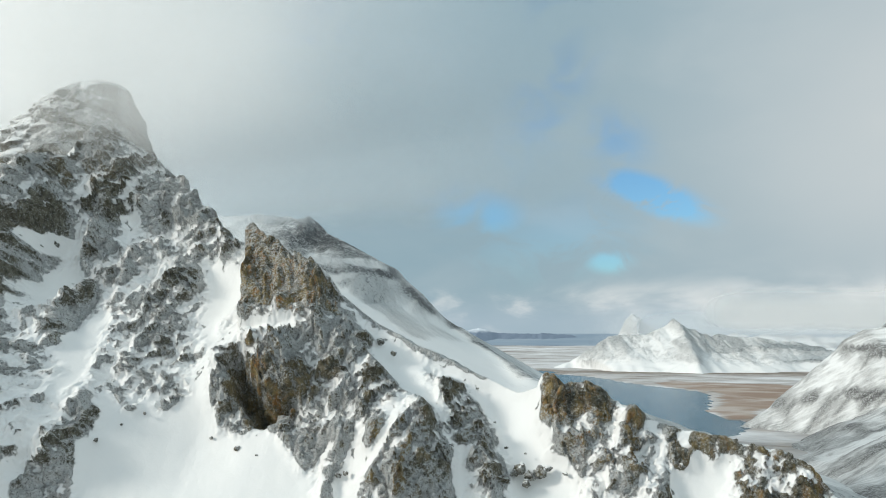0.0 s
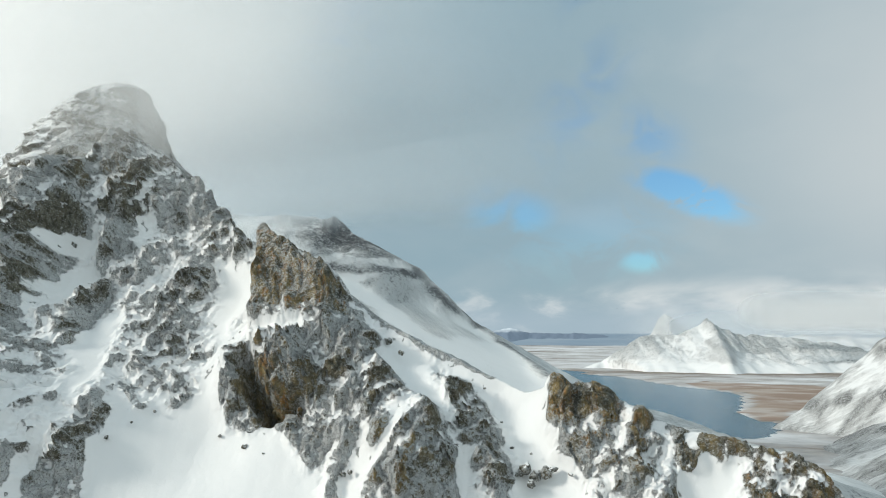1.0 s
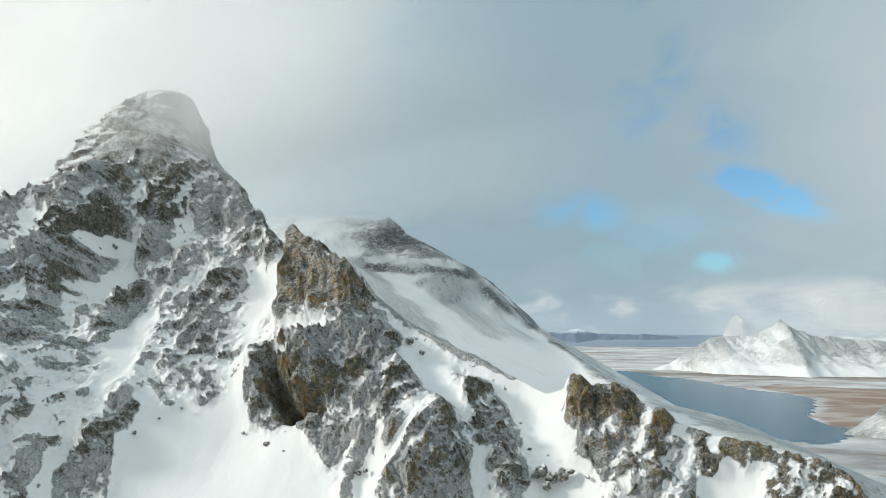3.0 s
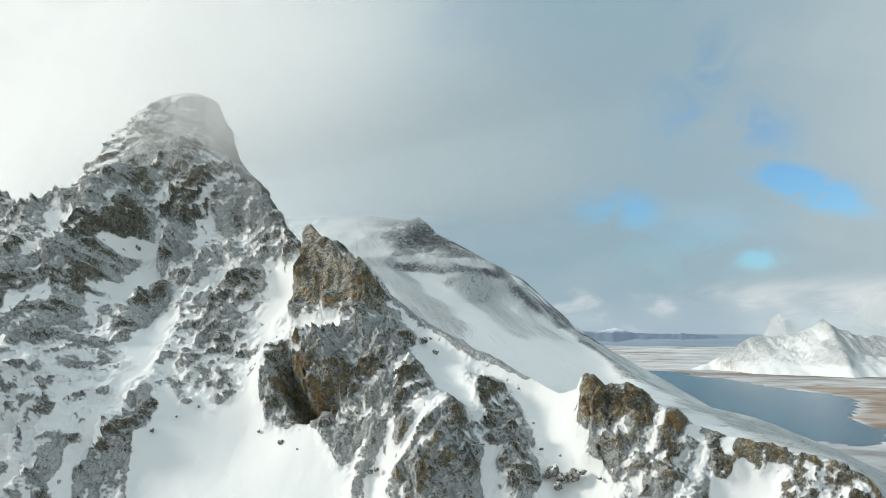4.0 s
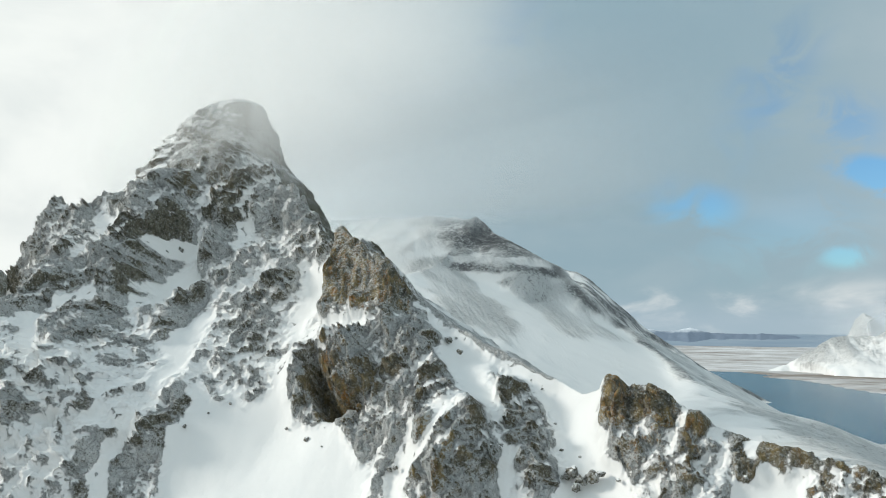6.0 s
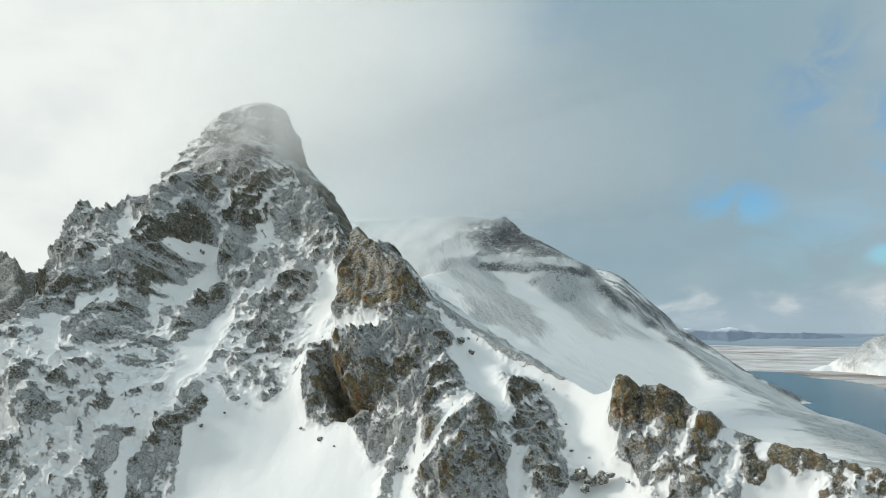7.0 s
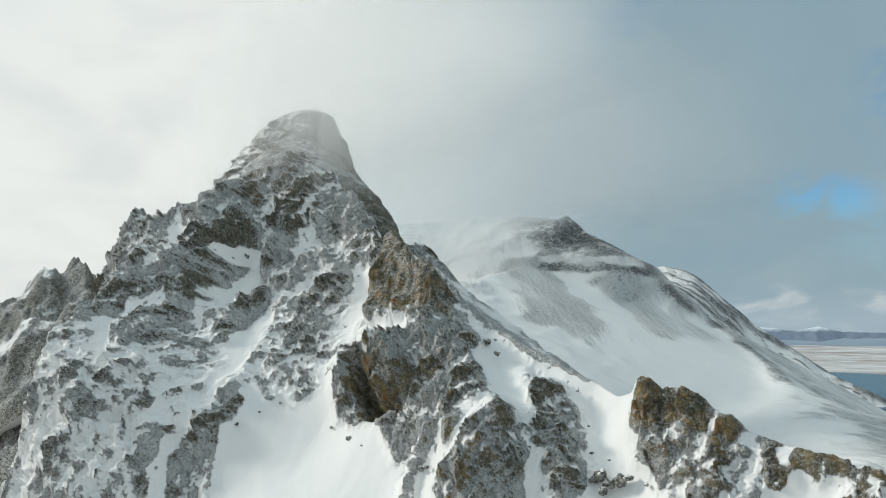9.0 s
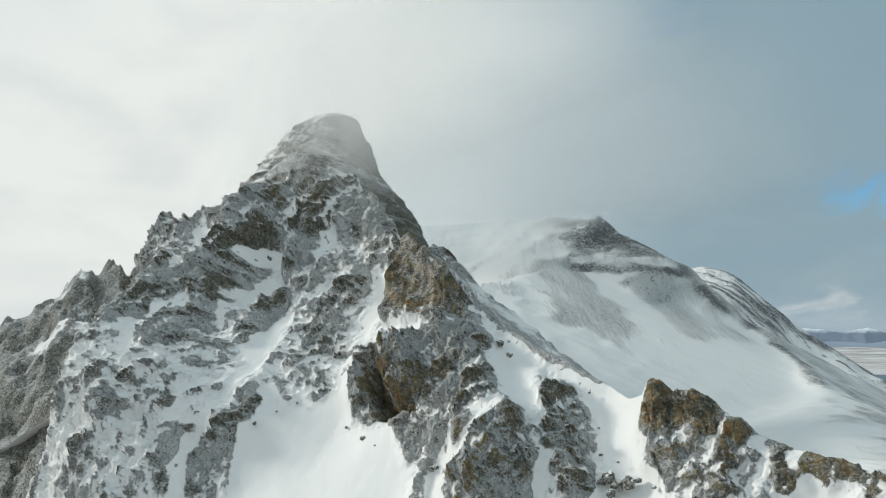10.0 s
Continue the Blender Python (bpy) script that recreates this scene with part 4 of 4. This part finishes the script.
def build_back_mountain():
    step = 3.0
    X, Y = np.meshgrid(np.arange(-520, 300, step), np.arange(238, 1820, step))
    wx, wy = 8 * fbm(X / 60, Y / 60, 203, 3), 8 * fbm(X / 60, Y / 60, 207, 3)
    Z = ridge_field(X + wx, Y + wy, [
        ([(-520, 800, 300), (-300, 780, 296), (-205, 752, 292), (-160, 745, 285), (-141, 740, 269), (-110, 733, 254), (-84, 730, 239), (-56, 718, 213), (-27, 714, 184), (6, 670, 164), (41, 560, 143), (58, 440, 130)], 0.66, 5),
        ([(-430, 1440, 300), (-300, 1430, 292), (-246, 1420, 285), (-222, 1420, 291), (-194, 1420, 284), (-167, 1420, 271), (-141, 1420, 253), (-108, 1420, 222), (-83, 1420, 199), (-51, 1420, 174), (-4, 1420, 143), (41, 1420, 114), (97, 1420, 88), (150, 1420, 60)], 0.62, 8),
        ([(84, 250, 145), (64, 400, 140), (41, 558, 142)], 0.35, 20),
    ], 4.0)
    # an open slope that falls to the east between the two mountains, steeper past its edge
    edge_x = np.interp(Y, (250, 440, 560, 670, 716), (92, 64, 41, 6, -27))
    tilt = 177 - 0.40 * (X + 37) + 0.15 * (Y - 649) - 0.13 * np.maximum(0, X - edge_x) - 0.75 * np.maximum(0, Y - 735) + 1.5 * fbm(X / 120, Y / 120, 209, 2)
    tilt = tilt - 0.9 * np.maximum(0, -175 - X)
    tilt = np.minimum(tilt, 268 + 0.05 * (tilt - 268))
    Z = np.maximum(Z, tilt) + 3 * np.log1p(np.exp(-np.abs(Z - tilt) / 3))
    Z = Z - 0.9 * np.maximum(0, X - 96) * (1 - smooth(Y, 330, 450))
    rocky = smooth(fbm(X / 90, Y / 70, 211, 3), -0.2, 0.6)
    cap = bump(X, Y, -150, 728, 1, 50, 36)
    Z = Z + 1.0 * fbm(X / 60, Y / 60, 215, 4) + (0.25 * rocky + 0.45 * cap) * 3.0 * ridged(X / 22, Y / 26, 219, 4, 0.55) + cap * 1.2 * facets(X / 30, Z / 7, 223)
    bare = bare_from(X, Y, Z, step, 0.12, 0.5, 227, 9.0)
    wob = 0.95 + 0.3 * fbm(X / 14, Y / 14, 231, 4, 0.6)
    fx, fy = X + 5 * fbm(X / 22, Y / 40, 233, 4, 0.6), Y + 9 * fbm(X / 26, Y / 30, 235, 4, 0.6)
    dark = 0.63 * blur(np.clip(sum(inside(fx, fy, p).astype(float) for p in SCREE), 0, 1), 1)
    dark = dark * (0.92 + 0.35 * fbm((X + Y) / 30, (X - Y) / 90, 245, 3))
    bands = blur(inside(fx, fy, BANDS).astype(float), 1) * smooth(np.sin(Z / 2.6 + 1.5 * fbm(X / 30, Y / 30, 247, 3)), -0.3, 0.5)
    drift = blur(inside(fx, fy, DRIFT).astype(float), 1)
    edge = rib(X, Y, [(-118, 738, 1.0), (-84, 728, 1.0), (-56, 712, 1.0), (-27, 714, 0.95), (10, 664, 0.75), (41, 560, 0.4), (58, 440, 0.25)], 7.5)
    crown = np.exp(-((Y - 1417) / 11) ** 2) * smooth(X, -200, -150) * smooth(fbm(X / 25, Y / 25, 249, 3), -0.5, 0.2)
    stripes = smooth(ridged((Y + 7 * fbm(X / 45, Y / 45, 237, 3)) / 17, X / 260, 239, 3, 0.6), 0.3, 1.3) * smooth(Y, 1150, 1250)
    flank = smooth(X - np.interp(Y, (440, 560, 670, 714, 730), (58, 41, 6, -40, -84)), 4, 22) * smooth(-Y, -900, -800)
    rim = X - edge_x
    specks = smooth(fbm(X / 10, Y / 10, 243, 4, 0.6), 0.1, 0.6) * smooth(rim, -12, 8) * (1 - smooth(rim, 35, 75)) * (1 - smooth(Y, 690, 730))
    bare = np.clip(0.55 * specks + 0.8 * bare + dark + 1.3 * bands - 0.6 * drift + 1.3 * edge * wob * (0.25 + 0.75 * smooth(fbm(X / 30, Y / 30, 241, 3), -0.1, 0.4)) + 0.75 * cap * wob + 1.0 * stripes + 0.9 * crown + 0.05 * smooth(Y, 1150, 1250) + 0.48 * flank * wob - 0.1, 0, 1)
    bare = bare + (0.62 * wob - 0.15) * smooth(X, 74, 100) * smooth(-Y, -540, -470)
    co, attrs = np.stack([X, Y, Z], -1), {"rock": bare, "ochre": 0 * bare, "rime": 0.62 - 0.55 * np.maximum(cap, edge) - 0.42 * smooth(Y, 1150, 1250) - 0.4 * bands}
    top = thing("snowy_mountain", "broad snowy mountain with a dark rock cap under cloud", "mountain", (0, 0, 0))
    keep, capped, beyond = ((Z > 55)[:-1, :-1], (cap > 0.35)[:-1, :-1], (Y > 960)[:-1, :-1])
    for name, mask, note in (("rock_cap", keep & capped, "dark layered rock cap dusted with snow"), ("far_shoulder", keep & beyond, "white shoulder with thin dark ribs"),
                             ("snow_slope", keep & ~capped & ~beyond, "smooth snow slope with thin dark scree showing through")):
        part(name, grid_mesh(name, co, mask, attrs, cap_rock if name == "rock_cap" else back_rock), top, note)


def build_valley_side():
    step = 4.0
    X, Y = np.meshgrid(np.arange(120, 1100, step), np.arange(380, 1700, step))
    Z = ridge_field(X, Y, [
        ([(250, 960, 62), (295, 1000, 67), (335, 1000, 94), (376, 1000, 128), (403, 1000, 151), (423, 1000, 170), (443, 1000, 184), (468, 1000, 192), (560, 1010, 256), (700, 1040, 330), (1000, 1100, 420)], 0.5, 12)], 4.0)
    toe = 71 + 0.42 * (X - 230 - 0.33 * (Y - 600)) - 1.2 * np.maximum(0, Y - 870)
    Z = np.maximum(Z, toe) + 3 * np.log1p(np.exp(-np.abs(Z - toe) / 3))
    Z = Z + 3.0 * fbm(X / 60, Y / 60, 303, 4) + 1.6 * ridged((X - 0.2 * Y) / 34, (Y + X) / 120, 307, 3, 0.5)
    bands = smooth(np.sin(Z / 7.5 + 2.0 * fbm(X / 70, Y / 70, 311, 3)), 0.45, 0.95) * smooth(Z, 85, 110)
    lines = smooth(ridged((Y - 0.25 * X) / 17, (X + 0.25 * Y) / 200, 317, 4, 0.7), 0.3, 1.5)
    bare = np.clip(bare_from(X, Y, Z, step, 0.28, 0.3, 315, 14.0) + 0.22 * lines + 0.24 * (1 - smooth(Z, 75, 140)) + 1.0 * bands * smooth(fbm(X / 40, Y / 40, 319, 3), -0.4, 0.4), 0, 1)
    me = grid_mesh("slope", np.stack([X, Y, Z], -1), (Z > 50)[:-1, :-1], {"rock": bare, "ochre": 0 * bare, "rime": 0 * bare + 0.22}, valley_rock)
    tagged(new("valley_mountain", me), "snowy mountainside with thin rock bands above the lake", "mountain")


def build_far_range(name, label, pts, slope, span, seed, foot, relief=1.0, barren=0.0, rock_and_shade=1.0, surface=None):
    step = 6.0
    X, Y = np.meshgrid(np.arange(span[0], span[1], step), np.arange(span[2], span[3], step))
    Z = ridge_field(X + 10 * relief * fbm(X / 120, Y / 120, seed, 4, 0.6), Y + 25 * relief * fbm(X / 110, Y / 130, seed + 3, 4, 0.6), [(pts, slope, 3)], 5.0)
    Z = Z + smooth(Z, foot, foot + 60) * relief * (4 * ridged((X + 0.15 * Y) / 75, Y / 500, seed + 7, 4, 0.6) + 1.6 * ridged((X + 0.2 * Y) / 34, (Y - 0.2 * X) / 260, seed + 8, 3, 0.6) - 5) + 3 * fbm(X / 50, Y / 50, seed + 9, 3)
    # gullies drawn darker in the surface colour, in place of their weak shading
    gully_shade = smooth(-ridged((X + 0.2 * Y) / 30, (Y - 0.2 * X) / 400, seed + 8, 3, 0.6), -0.6, 0.9)
    bands = smooth(np.sin(Z / 6.5 + 1.5 * fbm(X / 160, Y / 160, seed + 11, 4)), 0.4, 0.95) * smooth(X, 600, 760) * smooth(fbm(X / 70, Y / 70, seed + 13, 3), -0.6, 0.3)
    bare = np.clip(barren + rock_and_shade * (bare_from(X, Y, Z, step, 0.10, 0.12, seed + 15, 60.0) + 1.2 * bands + 0.30 * gully_shade * smooth(Z, foot + 40, foot + 80) - 0.05), 0, 1) * smooth(Z, foot + 12, foot + 40)
    me = grid_mesh("slope", np.stack([X, Y, Z], -1), (Z > -900)[:-1, :-1], {"rock": bare, "ochre": 0 * bare, "rime": 0 * bare + 0.5}, surface or far_rock)
    tagged(new(name, me), label, "mountain")


build_back_mountain()
build_valley_side()
build_far_range("lakeside_mountain", "white snow-covered mountain on the far lake shore",
                [(210, 2560, 74), (231, 2600, 92), (321, 2600, 155), (392, 2600, 181), (462, 2600, 186), (515, 2600, 202), (560, 2600, 234), (594, 2600, 204), (637, 2600, 190), (723, 2600, 178), (908, 2600, 160), (1043, 2600, 140), (1700, 2600, 120)],
                0.42, (150, 1900, 2100, 3100), 401, 70, 0.9, 0.11, 1.3)
build_far_range("distant_peak", "pale snow peak standing behind another mountain",
                [(440, 3600, 110), (490, 3600, 150), (525, 3600, 181), (563, 3600, 238), (601, 3600, 268), (637, 3600, 240), (684, 3600, 206), (780, 3600, 190), (1000, 3650, 180), (1800, 3700, 170)],
                0.65, (300, 2000, 3200, 4000), 431, 80, 1.0, 0.22, 0.8)
build_far_range("horizon_hills", "low white hills on the horizon", [(-1000, 4790, 186), (-640, 4790, 190), (-520, 4790, 198), (-430, 4790, 206), (-330, 4790, 200), (-240, 4790, 194), (-185, 4790, 198), (-125, 4790, 212), (-66, 4790, 198), (-8, 4790, 180), (120, 4790, 178), (225, 4790, 180), (249, 4790, 188), (290, 4790, 178), (420, 4800, 172)],
                0.4, (-1500, 600, 4540, 4880), 451, 150, 0.3, 0.72, 0.3, hill_material())


# ---- ground, lake ----
LAKE = [(-900, 2480), (77, 2500), (131, 2365), (185, 2240), (243, 2076), (282, 1850), (325, 1720), (366, 1637), (384, 1521), (330, 1314), (300, 1135), (307, 1065), (325, 1040), (262, 905), (200, 960), (120, 1040), (60, 1500), (-200, 1750), (-900, 1800)]
MARSH = [(345, 1850), (362, 1720), (392, 1610), (400, 1500), (350, 1340), (318, 1160), (318, 1058), (343, 1060), (437, 1275), (640, 1700), (600, 1800), (480, 1860), (400, 1900)]


def build_ground():
    ys = np.concatenate([np.arange(-4800, -200, 120), np.arange(-200, 3000, 14), np.arange(3000, 4530, 40)])
    xs = np.concatenate([np.arange(-4800, -900, 120), np.arange(-900, 1400, 14), np.arange(1400, 4900, 120)])
    X, Y = np.meshgrid(xs, ys)
    wx, wy = 18 * fbm(X / 170, Y / 170, 503, 4, 0.55), 24 * fbm(X / 170, Y / 170, 507, 4, 0.55)
    k = smooth(Y, 1700, 2300)
    water = inside(X + wx * (0.35 + k), Y + wy * (0.5 + k), LAKE).astype(float)
    marsh = inside(X + wx, Y + wy, MARSH).astype(float)
    Z = 71.5 - 8 * blur(water, 1) + 1.2 * fbm(X / 120, Y / 120, 511, 3) + np.maximum(0, Y - 2600) * 0.022
    Z = np.where(water > 0, np.minimum(Z, 68), np.maximum(Z, 70.6))
    far = smooth(Y, 4400, 4560)
    snow = np.where(marsh > 0, 0.22, 0.50 + 0.06 * smooth(Y, 2300, 2900)) - 0.3 * smooth(-Y, -2500, -2350) * smooth(Y, 2150, 2300) - 0.08 * (1 - smooth(Y, 880, 960))
    me = grid_mesh("ground", np.stack([X, Y, Z], -1), np.ones((len(ys) - 1, len(xs) - 1), bool), {"marsh": marsh, "snow": snow * (1 - far)}, ground_material())
    tagged(new("ground", me), "valley floor with brown marsh and thin snow", "ground", "", "structure")
    bm = bmesh.new()
    for x, y in ((-1600, 700), (900, 700), (900, 2700), (-1600, 2700)):
        bm.verts.new((x, y, 70.0))
    bm.faces.new(bm.verts)
    lake = bpy.data.meshes.new("lake")
    bm.to_mesh(lake)
    lake.materials.append(water_material())
    tagged(new("lake", lake), "calm blue-grey lake between snowy mountains", "lake", "", "structure")
    bm = bmesh.new()
    for x, y, z in ((-2500, 4480, 113), (2500, 4480, 113), (2500, 4900, 178.5), (-2500, 4900, 178.5)):
        bm.verts.new((x, y, z))
    bm.faces.new(bm.verts)
    sea = bpy.data.meshes.new("sea")
    bm.to_mesh(sea)
    m, t, p = material("far_sea")
    co = t.nodes.new("ShaderNodeTexCoord").outputs["Object"]
    n = noise_node(t, mapped(t, co, scale=(0.25, 1, 1)), 0.01, 4, 0.5)
    t.links.new(mix_col(t, n, (0.16, 0.24, 0.33), (0.36, 0.42, 0.48)), p.inputs["Base Color"])
    p.inputs["Roughness"].default_value = 0.8
    sea.materials.append(m)
    tagged(new("sea", sea), "distant slate-blue sea under cloud", "sea", "", "structure")


build_ground()


# ---- clouds round the summits ----
def cloud_sheet(name, x0, x1, y, z0, z1, mat, parent, lean=0.0, slant=0.0):
    xs, zs = np.linspace(x0, x1, 24), np.linspace(z0, z1, 8)
    X, Zg = np.meshgrid(xs, zs)
    Y = y + lean * (Zg - z0) + slant * (X + 150)
    part(name, grid_mesh(name, np.stack([X, Y, Zg], -1), np.ones((7, 23), bool), {}, mat), parent)


TONE = (0.97, 0.98, 0.97)
summit_cloud = thing("summit_cloud", "thin white cloud drifting across the pointed summit", "cloud")
for k in range(4):
    cloud_sheet("veil", -360, 60, 266 + 15 * k, 225, 420,
                cloud_material("veil_vapour", 232 - 3 * k, 266 - k, (310, 400), 0.245, 0.02, TONE, (-345, -165, -95, 40)), summit_cloud, 0.25, -0.6)
back_cloud = thing("ridge_cloud", "grey cloud lying over the dark mountain cap", "cloud")
for k in range(4):
    cloud_sheet("veil", -660, 100, 530 + 30 * k, 215, 410,
                cloud_material("ridge_vapour", 246 + 2 * k, 270 + 2 * k, (300, 405), 0.245, 0.012, (0.69, 0.75, 0.78), (-640, -540, -90, 95)), back_cloud, 0.0, -0.4)


low_cloud = thing("low_cloud", "soft white cloud resting on the lakeside mountain", "cloud")
for k in range(2):
    cloud_sheet("veil", 540, 1920, 2380 + 100 * k, 60, 520,
                cloud_material("low_vapour", 172 + 8 * k, 212 + 10 * k, (250, 330), 0.75, 0.006, (0.97, 0.97, 0.96), (560, 720, 1500, 1900)), low_cloud)
for k in range(2):
    cloud_sheet("veil", 280, 1920, 2900 + 60 * k, 40, 560,
                cloud_material("haze_vapour", 60 + 20 * k, 190 + 20 * k, (215, 300), 0.5, 0.004, (0.93, 0.96, 0.98), (290, 700, 1500, 1900)), low_cloud)
